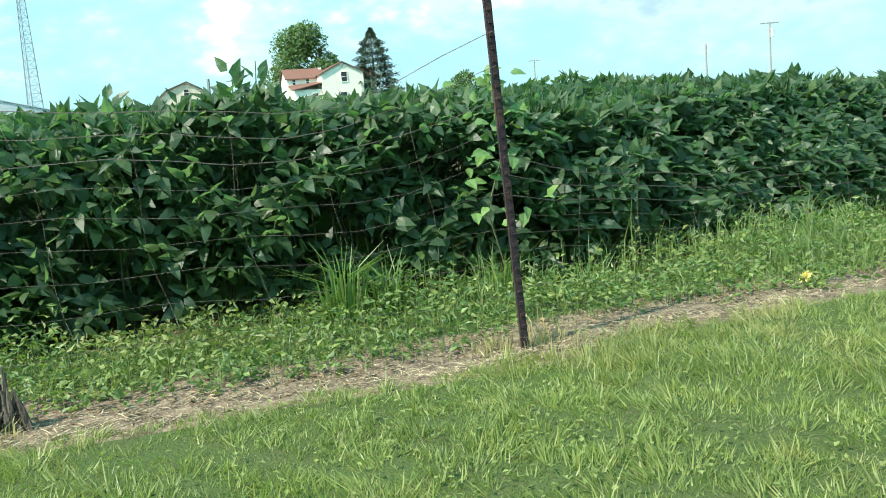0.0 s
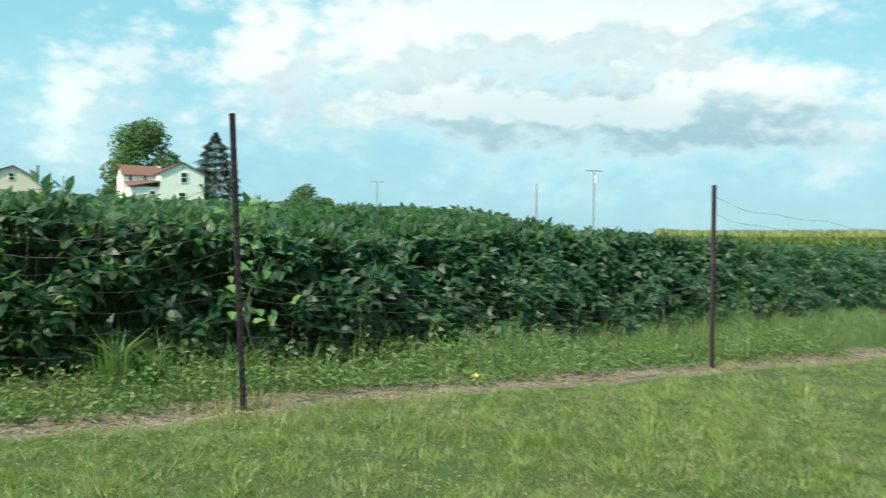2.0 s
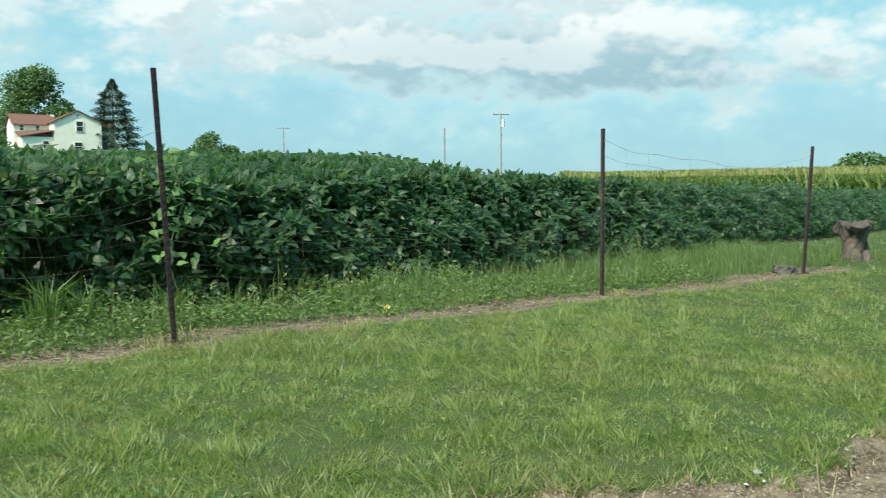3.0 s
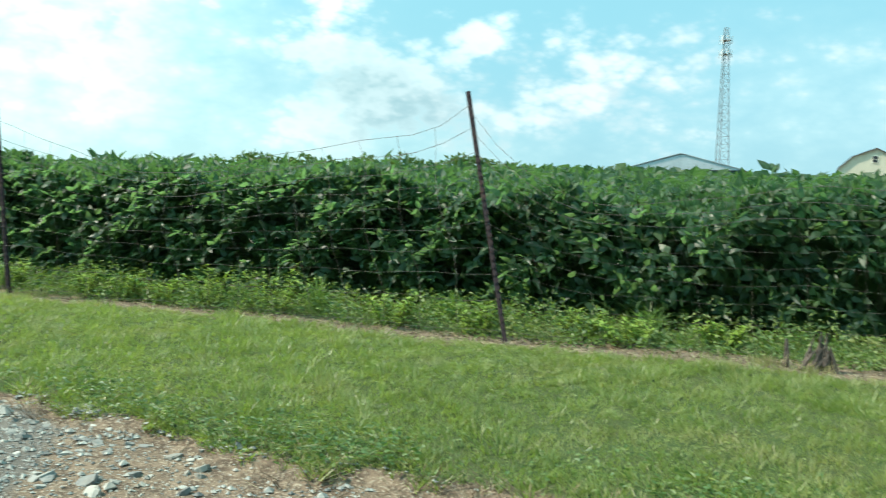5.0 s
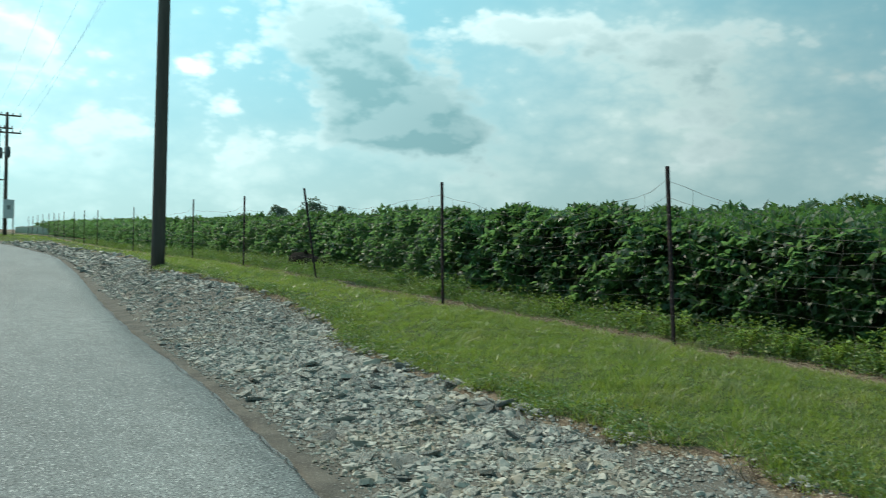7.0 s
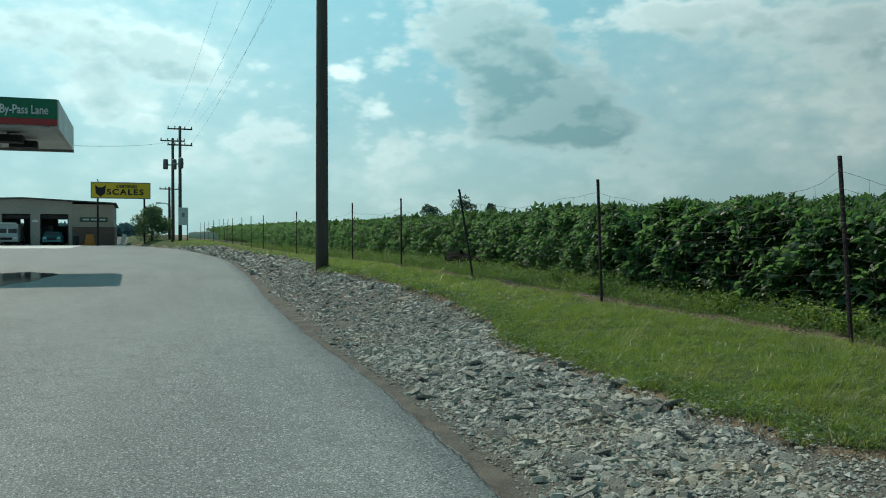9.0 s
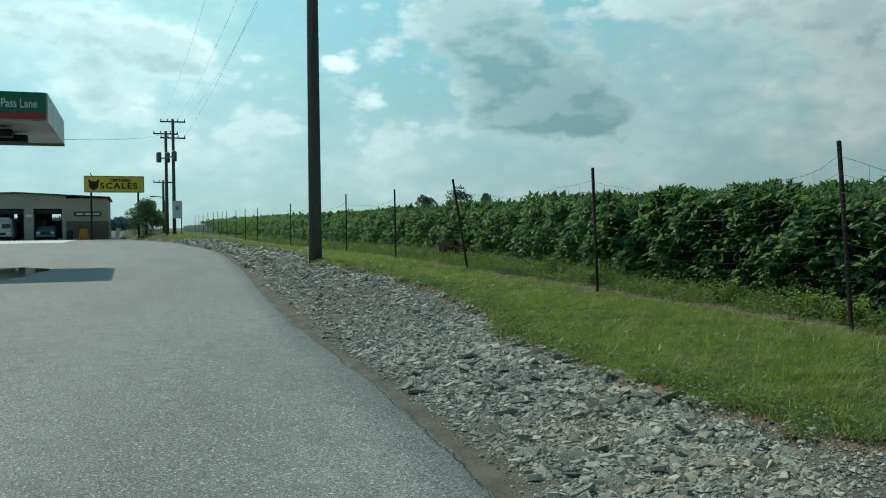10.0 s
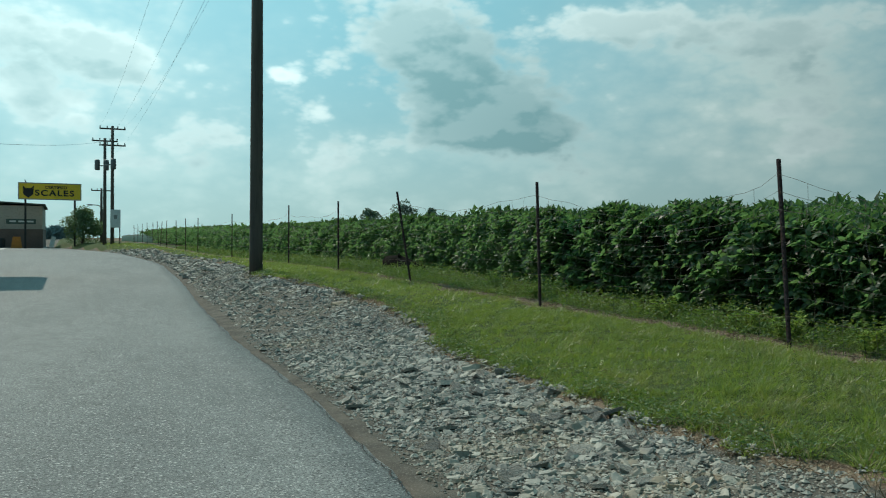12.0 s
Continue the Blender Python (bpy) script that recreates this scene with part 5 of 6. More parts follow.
def build_house():
    house = thing("farmhouse", "cream two-storey farmhouse with red-brown gable roofs", "house", (0, 0, -0.85))
    z0 = 6.9
    body = Geo()
    gable_wall(body, 29.3, 36.6, 145, 9, z0, 13.5, 15.25)
    part("gable_block", body, WHITE, house)
    part("gable_roof", gable_roof(Geo(), 29.3, 36.6, 145, 154, 13.5, 15.3, along="y"), REDROOF, house)
    wing = Geo().box(24.0, 29.28, 149, 155, z0, 13.2)
    wing.add([(24.0, 149, 13.2), (24.0, 155, 13.2), (24.0, 152, 14.85), (24.2, 149, 13.2), (24.2, 155, 13.2), (24.2, 152, 14.85)], [(0, 2, 1), (3, 4, 5), (0, 3, 5, 2), (1, 2, 5, 4)])
    part("side_wing", wing, WHITE, house)
    part("wing_roof", gable_roof(Geo(), 24.0, 30.5, 149, 155, 13.2, 14.9), REDROOF, house)
    part("lean_to", Geo().box(24.6, 29.2, 145.4, 148.9, z0, 11.0), WHITE, house)
    g = Geo().add([(24.2, 145.0, 10.9), (29.28, 145.0, 11.9), (29.28, 149, 12.3), (24.2, 149, 11.9), (24.2, 145.0, 11.05), (29.28, 145.0, 12.05), (29.28, 149, 12.45), (24.2, 149, 12.05)],
                  [(3, 2, 1, 0), (4, 5, 6, 7), (0, 1, 5, 4), (1, 2, 6, 5), (2, 3, 7, 6), (3, 0, 4, 7)])
    part("lean_to_roof", g, REDROOF, house)
    part("rear_wing", Geo().box(36.62, 39.4, 147, 153, z0, 12.9), WHITE, house)
    part("rear_roof", gable_roof(Geo(), 36.62, 39.4, 147, 153, 12.9, 14.3), REDROOF, house)
    part("porch", Geo().box(36.62, 39.2, 145.5, 146.9, z0, 9.8), surface("dark_green_paint", (0.05, 0.11, 0.05)), house, "dark green porch screen")
    part("chimney", Geo().box(30.2, 30.7, 151.5, 152.0, 14.4, 15.1), WHITE, house)
    window(house, 33.2, 145, 12.0, 1.0, 1.6)
    window(house, 32.9, 145, 8.9, 1.1, 1.3)
    window(house, 28.1, 145.4, 9.2, 0.9, 1.1)
    window(house, 33.0, 145, 14.5, 0.3, 0.35)
    for x in (25.2, 27.6):
        window(house, x, 149, 12.15, 0.5, 0.85)
    barn = thing("barn", "pale cream barn with a rounded dark-edged roof", "barn", (-0.65, 0, -1.05))
    ring = [(2.4, 10.2), (3.0, 12.0), (5.4, 14.2), (9.5, 15.75), (12.2, 14.3), (14.4, 12.0), (14.9, 10.4)]
    wall = [(x, 7.4 if k in (0, len(ring) - 1) else z) for k, (x, z) in enumerate(ring)]
    n = len(ring)
    g = Geo().add([(x, 175, z) for x, z in wall] + [(x, 188, z) for x, z in wall], [tuple(range(n)), tuple(range(n, 2 * n))[::-1]] + [(k, n + k, n + k + 1, k + 1) for k in range(n - 1)])
    part("end_wall", g, surface("cream_boards", (0.6, 0.55, 0.42), (0.52, 0.47, 0.36), 0.8, 12, 0.8, stretch=(4, 1, 0.2)), barn)
    g = Geo()
    for (x0, w0), (x1, w1) in zip(ring, ring[1:]):
        g.add([(x, y, z + t) for y in (174.6, 188.4) for (x, z) in ((x0, w0), (x1, w1)) for t in (0.02, 0.2)],
              [(0, 1, 3, 2), (4, 6, 7, 5), (0, 4, 5, 1), (2, 3, 7, 6), (1, 5, 7, 3), (0, 2, 6, 4)])
    part("roof", g, surface("dark_shingles", (0.1, 0.09, 0.085)), barn, "dark curved roof")
    window(barn, 9.3, 175, 13.2, 0.9, 1.2)
    part("flue", Geo().tube([(13.9, 178, 13), (13.9, 178, 16.4)], 0.3, 8), GREYSTEEL, barn)
    shed = thing("machine_shed", "long low shed with a pale sheet-metal gable roof", "shed", (-0.5, 0, -0.65))
    part("walls", Geo().box(-32.3, -12.6, 150.2, 172, 7.2, 10.0), surface("dark_green_sheeting", (0.06, 0.09, 0.08)), shed, "dark green walls")
    g = Geo()
    seams = 22
    for k in range(seams):
        for a, b, za, zb in ((-33.0, -22.7, 10.0, 12.75), (-22.7, -12.0, 12.75, 9.85)):
            u0, u1 = k / seams, (k + 0.94) / seams
            x0, x1 = a + (b - a) * u0, a + (b - a) * u1
            w0, w1 = za + (zb - za) * u0, za + (zb - za) * u1
            g.add([(x, y, z + t) for y in (149.6, 172.5) for (x, z) in ((x0, w0), (x1, w1)) for t in (0.0, 0.12)],
                  [(0, 1, 3, 2), (4, 6, 7, 5), (0, 4, 5, 1), (2, 3, 7, 6), (1, 5, 7, 3), (0, 2, 6, 4)])
    part("roof", g, GREYROOF, shed, "pale galvanised roof sheets")
    g = Geo()
    gable_wall(g, -32.6, -12.4, 149.8, 0.2, 9.9, 10.0, 12.65)
    part("gable", g, GREYROOF, shed)


build_house()


TOWERSTEEL = surface("galvanised_lattice", (0.27, 0.31, 0.33), (0.22, 0.26, 0.28), 1, 8, 0.5, 0.2, bump=0.0)


def build_tower():
    tower = thing("lattice_tower", "tall grey steel lattice communication tower", "tower", (-25.7, 250, 6.8))
    H, w0, w1 = 47.4, 2.5, 0.75
    feet = [(math.cos(a), math.sin(a)) for a in (0.4, 2.5, 4.6)]

    def corner(k, u):
        r = w0 + (w1 - w0) * u
        return (feet[k][0] * r, feet[k][1] * r, H * u)

    for k in range(3):
        part("leg", Geo().tube([corner(k, 0), corner(k, 1)], [0.16, 0.1], 5), TOWERSTEEL, tower)
    for k in range(3):
        g = Geo()
        for j in range(22):
            a, b = corner(k, j / 22), corner((k + 1) % 3, (j + 1) / 22)
            c, d = corner((k + 1) % 3, j / 22), corner(k, (j + 1) / 22)
            g.tube([a, b], 0.045, 3, False).tube([c, d], 0.045, 3, False).tube([d, b], 0.045, 3, False)
        part("bracing", g, TOWERSTEEL, tower)
    for z in (40.2, 44.0):
        for k in range(6):
            a = k * 1.047
            part("antenna", Geo().box(-0.18, 0.18, -0.1, 0.1, -1.1, 1.1, pose(math.cos(a) * 1.6, math.sin(a) * 1.6, z, 0, 0, math.degrees(a) + 90)), BOXGREY, tower)
        part("platform", Geo().prism([(math.cos(k * 1.047) * 1.5, math.sin(k * 1.047) * 1.5) for k in range(6)], z - 0.25, z - 0.05), GREYSTEEL, tower)


build_tower()


def far_pole(x, y, top, label, arms=True):
    z = slope_z(x, y)
    pole = thing("utility_pole", label, "utility pole", (x, y, z), group="distant utility poles")
    part("mast", Geo().tube([(0, 0, -0.3), (0, 0, top - z)], [0.19, 0.13], 8), surface("weathered_pole", (0.3, 0.28, 0.25)), pole)
    if arms:
        turn = pose(0, 0, 0, 0, 0, -25)
        part("crossarm", Geo().box(-1.6, 1.6, -0.07, 0.07, top - z - 0.35, top - z - 0.15, turn), GREYSTEEL, pole)
        for u in (-1.4, 0.4, 1.4):
            part("insulator", Geo().tube([turn @ Vector((u, 0, top - z - 0.15)), turn @ Vector((u, 0, top - z + 0.12))], 0.07, 6), BOXGREY, pole)
    if top > 15 and y < 150:
        part("transformer", Geo().tube([(0.35, -0.2, top - z - 2.6), (0.35, -0.2, top - z - 1.2)], 0.32, 8), BOXGREY, pole, "pale grey transformer can")


far_pole(105.0, 124.5, 15.9, "weathered utility pole with crossarm and transformer in the field")
far_pole(91.65, 124.5, 12.56, "plain weathered utility pole standing in the field", False)
far_pole(94.8, 199, 17.6, "weathered utility pole with crossarm on the hill")


# ---- near poles and stumps ----
def build_meter_pole():
    pole = thing("utility_pole", "bleached wooden utility pole with conduit and meter box", "utility pole", (8.0, -0.75, slope_z(8.0, -0.75)))
    part("mast", Geo().tube([(0, 0, -0.4), (0.0, 0, 0.5), (0, 0, 3.5), (-0.04, 0, 9.5)], [0.15, 0.145, 0.135, 0.11], 20), PALEWOOD, pole, "bleached streaked pine shaft", True)
    right = Vector((0.76, -0.65, 0))
    c = right * 0.17
    part("conduit", Geo().tube([(c.x, c.y, 1.86), (c.x, c.y, 4.0), (c.x, c.y, 8.5)], 0.026, 10), WHITE, pole, "white plastic conduit", True)
    for z in (2.35, 3.3, 4.5):
        part("clamp", Geo().tube([(c.x * 0.8, c.y * 0.8, z), (c.x * 1.25, c.y * 1.25, z)], 0.012, 6), GREYSTEEL, pole)
    turn = pose(right.x * 0.2, right.y * 0.2, 0, 0, 0, -40)
    box = part("meter_box", Geo().box(-0.05, 0.15, -0.1, 0.1, 1.31, 1.84, turn, 0.012), BOXGREY, pole, "pale grey meter enclosure")
    q = turn @ Vector((0.15, 0, 1.7)), turn @ Vector((0.3, 0, 1.7))
    part("meter", Geo().tube(q, 0.085, 16), GREYSTEEL, box, "round grey glass meter", True)
    part("knockout", Geo().tube([turn @ Vector((0.03, 0, 1.31)), turn @ Vector((0.03, 0, 1.22))], 0.04, 8), GREYSTEEL, box)
    part("ground_wire", Geo().tube([(c.x * 0.9, c.y * 0.9, 1.3), (c.x * 0.92, c.y * 0.92, 0.0)], 0.006, 5, False), BLACK, pole)


build_meter_pole()


def build_stump(name, label, x, y, r, h, seed, turn=0.0, swell=0.45):
    rnd = random.Random(seed)
    sides, rows = 28, 9
    g = Geo()
    ridge = [rnd.uniform(0.75, 1.2) for _ in range(sides)]
    ridge = [(ridge[i] + ridge[i - 1] * 0.6 + ridge[(i + 1) % sides] * 0.6) / 2.2 for i in range(sides)]
    crest = [rnd.uniform(0.8, 1.12) for _ in range(sides)]
    for j in range(rows):
        u = j / (rows - 1)
        flare = 1.15 - 0.62 * math.sin(u * 2.4) + swell * u * u if h > 0.14 else 1.15 - 0.5 * u
        for i in range(sides):
            a = 2 * math.pi * i / sides
            q = r * flare * (1 + (ridge[i] - 1) * 1.7 + 0.16 * math.sin(3 * a + 5 * u + seed) + 0.09 * math.sin(7 * a - 9 * u)) + rnd.uniform(-0.05, 0.05) * r
            g.v.append((math.cos(a) * q, math.sin(a) * q * 0.8, h * u * (1 if j < rows - 2 else crest[i]) - 0.03))
    for j in range(rows - 1):
        g.f += [(j * sides + i, j * sides + (i + 1) % sides, (j + 1) * sides + (i + 1) % sides, (j + 1) * sides + i) for i in range(sides)]
    o = len(g.v)
    top = (rows - 1) * sides
    for i in range(sides):
        p = g.v[top + i]
        g.v.append((p[0] * 0.5, p[1] * 0.5, p[2] * 0.97))
    g.f += [(top + i, top + (i + 1) % sides, o + (i + 1) % sides, o + i) for i in range(sides)] + [tuple(range(o, o + sides))]
    return solid(name, g, DARKWOOD if h < 0.15 else STUMPWOOD, label, "tree stump", at=pose(x, y, slope_z(x, y), 0, 0, turn))


build_stump("tree_stump", "gnarled rotten brown tree stump on the lawn", 10.6, 1.45, 0.26, 0.56, 3, swell=0.5)
build_stump("tree_stump", "low dark rotten stump in bare soil", 8.1, 0.98, 0.2, 0.13, 8)


def build_splintered_stub():
    """A frayed stub of grey wood: splinters that lean together, and one thin stake beside it."""
    rnd = random.Random(11)
    x, y = -2.1, 0.06
    stub = thing("root_stub", "splintered weathered grey-brown stub in bare soil", "tree stump", (x, y, slope_z(x, y)))
    for k in range(26):
        a = rnd.uniform(0, 6.28)
        r, h = rnd.uniform(0.02, 0.13), rnd.uniform(0.08, 0.27)
        lean = rnd.uniform(0.2, 0.5)
        foot = Vector((math.cos(a) * r, math.sin(a) * r * 0.6, -0.03))
        tip = Vector((foot.x * lean + 0.035 + rnd.gauss(0, 0.012), foot.y * lean, h * (1.1 - 3.2 * r)))
        part("splinter", Geo().tube([foot, foot.lerp(tip, 0.55) + Vector((rnd.gauss(0, 0.006), 0, 0)), tip], [0.02, 0.013, 0.003], 5), STUMPWOOD, stub)
    part("stake", Geo().tube([(-0.17, 0.0, -0.05), (-0.165, 0.01, 0.1), (-0.17, 0.01, 0.19)], [0.02, 0.018, 0.009], 6), STUMPWOOD, stub)


build_splintered_stub()


def build_corner():
    """Wooden posts and a slatted panel beside the pole."""
    for x, y, lean, h, r in ((12.35, 0.6, 7, 1.0, 0.13), (12.9, 0.55, 3, 1.4, 0.12), (14.6, 1.75, 0, 1.2, 0.06)):
        solid("wooden_post", Geo().tube([(0, 0, -0.3), (0, 0, h * 0.5), (0.01, 0, h)], [r * 1.05, r, r * 0.9], 10), STUMPWOOD, "weathered grey-brown wooden fence post", "fence post", group="wooden posts",
              smooth=True, at=pose(x, y, slope_z(x, y), 0, lean, 0))
    panel = thing("slatted_panel", "dark brown slatted panel standing by the fence corner", "panel", (13.6, 1.4, slope_z(13.6, 1.4)), 24)
    for k in range(12):
        part("slat", Geo().box(-1.0 + k * 0.17, -1.0 + k * 0.17 + 0.14, -0.02, 0.02, 0.35, 1.0), DARKWOOD, panel)
    for z in (0.42, 0.9):
        part("rail", Geo().box(-1.02, 1.06, 0.022, 0.07, z, z + 0.08), DARKWOOD, panel)
    for x in (-0.95, 0.98):
        part("leg", Geo().box(x - 0.04, x + 0.04, 0.072, 0.15, -0.2, 1.05), DARKWOOD, panel)


build_corner()


CHARRED = surface("dark_rotten_wood", (0.014, 0.013, 0.012), (0.026, 0.023, 0.02), 5, 30, 1.0, bump=0.8, depth=0.02, spec=0.0)


def build_dark_pole():
    pole = thing("utility_pole", "tall dark creosoted wooden utility pole on the verge", "utility pole", (-22.88, -2.12, slope_z(-22.88, -2.12)))
    part("mast", Geo().tube([(0, 0, -0.4), (0, 0, 0.6), (0, 0, 5), (0, 0, 11)], [0.155, 0.15, 0.135, 0.11], 20), DARKWOOD, pole, "", True)
    part("crossarm", Geo().box(-0.06, 0.06, -1.2, 1.2, 10.2, 10.32), DARKWOOD, pole)
    for y in (-1.05, 1.05):
        part("insulator", Geo().tube([(0, y, 10.32), (0, y, 10.5)], 0.05, 8), GREYSTEEL, pole)
    log = thing("fallen_log", "dark half-buried log lying at the crop's edge", "log", (-22.0, 1.2, slope_z(-22.0, 1.2)), 12)
    part("bole", Geo().tube([(-0.7, 0, 0.18), (-0.3, 0.03, 0.2), (0.3, -0.03, 0.14), (0.8, 0.02, 0.07)], [0.22, 0.21, 0.17, 0.1], 12), CHARRED, log, "", True)
    part("branch_stub", Geo().tube([(-0.2, 0, 0.3), (-0.12, -0.1, 0.45)], [0.06, 0.03], 7), CHARRED, log)


build_dark_pole()


# ---- filling station ----
def build_canopy():
    c = thing("fuel_canopy", "white fuel canopy with green and red fascia", "canopy", (0, 0, 0.05))
    x0, x1, y0, y1 = -38.2, -31.05, -24.0, -8.44
    part("soffit", Geo().box(x0 + 0.06, x1 - 0.06, y0, y1 - 0.06, 4.2, 4.3), PANEL, c, "off-white soffit panels")
    part("green_fascia", Geo().box(x1 - 0.05, x1 + 0.05, y0, y1, 4.455, 5.05), GREENSIGN, c, "green front fascia")
    part("red_fascia", Geo().box(x1 - 0.05, x1 + 0.05, y0, y1, 4.27, 4.45), REDSTRIPE, c, "red stripe")
    part("end_fascia", Geo().box(x0, x1 - 0.055, y1 - 0.05, y1 + 0.04, 4.2, 5.05), PANEL, c, "white end fascia")
    part("back_fascia", Geo().box(x0 - 0.05, x0 + 0.055, y0, y1 - 0.055, 4.2, 5.05), PANEL, c)
    part("back_trim", Geo().box(x0 - 0.08, x0 + 0.1, y0, y1 + 0.045, 4.11, 4.195), GREYSTEEL, c, "dark grey edge trim")
    part("deck", Geo().box(x0 + 0.06, x1 - 0.06, y0, y1 - 0.06, 4.9, 4.96), PANEL, c)
    for x, y in ((-32.7, -9.95), (-34.4, -9.7)):
        lamp = part("lamp_box", Geo().box(x - 0.35, x + 0.35, y - 0.42, y + 0.42, 3.88, 4.1, None, 0.1), BLACK, c, "dark hanging lamp housing")
        part("hanger", Geo().box(x - 0.05, x + 0.05, y - 0.05, y + 0.05, 4.1, 4.2), GREYSTEEL, lamp)
    for x in (-33.0, -36.4):
        part("column", Geo().box(x - 0.2, x + 0.2, -14.2, -13.8, -0.35, 4.19, None, 0.03), PANEL, c)
    for k in range(4):
        part("soffit_light", Geo().box(-37.2 + k * 1.6, -36.7 + k * 1.6, -11.2, -10.7, 4.17, 4.195), GREYSTEEL, c)


def lettering(text, size, at, material, parent, name="lettering", label="", bold=0.03, spacing=1.0):
    cu = bpy.data.curves.new(name, "FONT")
    cu.body, cu.size, cu.extrude, cu.align_x = text, size, 0.006, "LEFT"
    cu.offset = bold * size
    cu.space_character = spacing
    cu.materials.append(material)
    ob = new(name, cu)
    ob.parent = parent
    ob.matrix_world = at
    return tagged(ob, label)


build_canopy()
LETTERWHITE = surface("white_lettering", (0.75, 0.77, 0.75), None, 1, 10, 0.5, bump=0.0)
canopy_thing = bpy.data.objects["fuel_canopy"]
lettering("By-Pass Lane", 0.36, pose(-30.98, -9.98, 4.64, 90, 0, 90) @ Matrix.Diagonal((0.7, 1, 1, 1)), LETTERWHITE, canopy_thing, "lettering", "white lettering", 0.02)


def build_scale_sign():
    s = thing("scale_sign", "yellow sign on two posts, with black lettering", "sign", (-95, 0.35, -0.05))
    y0, y1, z0, z1 = -10.45, -5.05, 4.8, 6.25
    part("panel", Geo().box(-0.1, 0.1, y0, y1, z0, z1), SCALEYELLOW, s, "yellow sign face")
    g = Geo().box(-0.13, 0.13, y0 - 0.09, y1 + 0.09, z1, z1 + 0.09).box(-0.13, 0.13, y0 - 0.09, y1 + 0.09, z0 - 0.09, z0).box(-0.13, 0.13, y0 - 0.09, y0, z0, z1).box(-0.13, 0.13, y1, y1 + 0.09, z0, z1)
    part("rim", g, GREYSTEEL, s)
    for y in (-9.9, -5.55):
        part("post", Geo().box(-0.08, 0.08, y - 0.09, y + 0.09, -0.1, z0 - 0.09), BLACK, s)
    ring = [(-0.5, 0.55), (-0.42, -0.3), (0, -0.62), (0.42, -0.3), (0.5, 0.55), (0.22, 0.3), (-0.22, 0.3)]
    part("emblem", Geo().prism(ring, 0.0, 0.02, pose(0.102, y0 + 0.8, 5.5, 90, 0, 90)), BLACK, s, "black shield-like emblem")
    lettering("SCALES", 0.78, pose(0.115 - 95, y0 + 1.72, 5.06, 90, 0, 90) @ Matrix.Diagonal((1.16, 1, 1, 1)), BLACK, s, spacing=1.22)
    lettering("CERTIFIED", 0.36, pose(0.115 - 95, y0 + 2.6, 5.74, 90, 0, 90) @ Matrix.Diagonal((1.18, 1, 1, 1)), BLACK, s)
    part("bird_spike", Geo().tube([(0, y0 + 0.6, z1 + 0.09), (0, y0 + 0.5, z1 + 0.35)], 0.05, 5), BLACK, s)


build_scale_sign()


# near-black that paints the indoor shade of the bays onto what stands there
GARAGESHADE = surface("garage_shade_dark", (0.05, 0.048, 0.05), (0.035, 0.034, 0.036), 1, 12, 0.8)


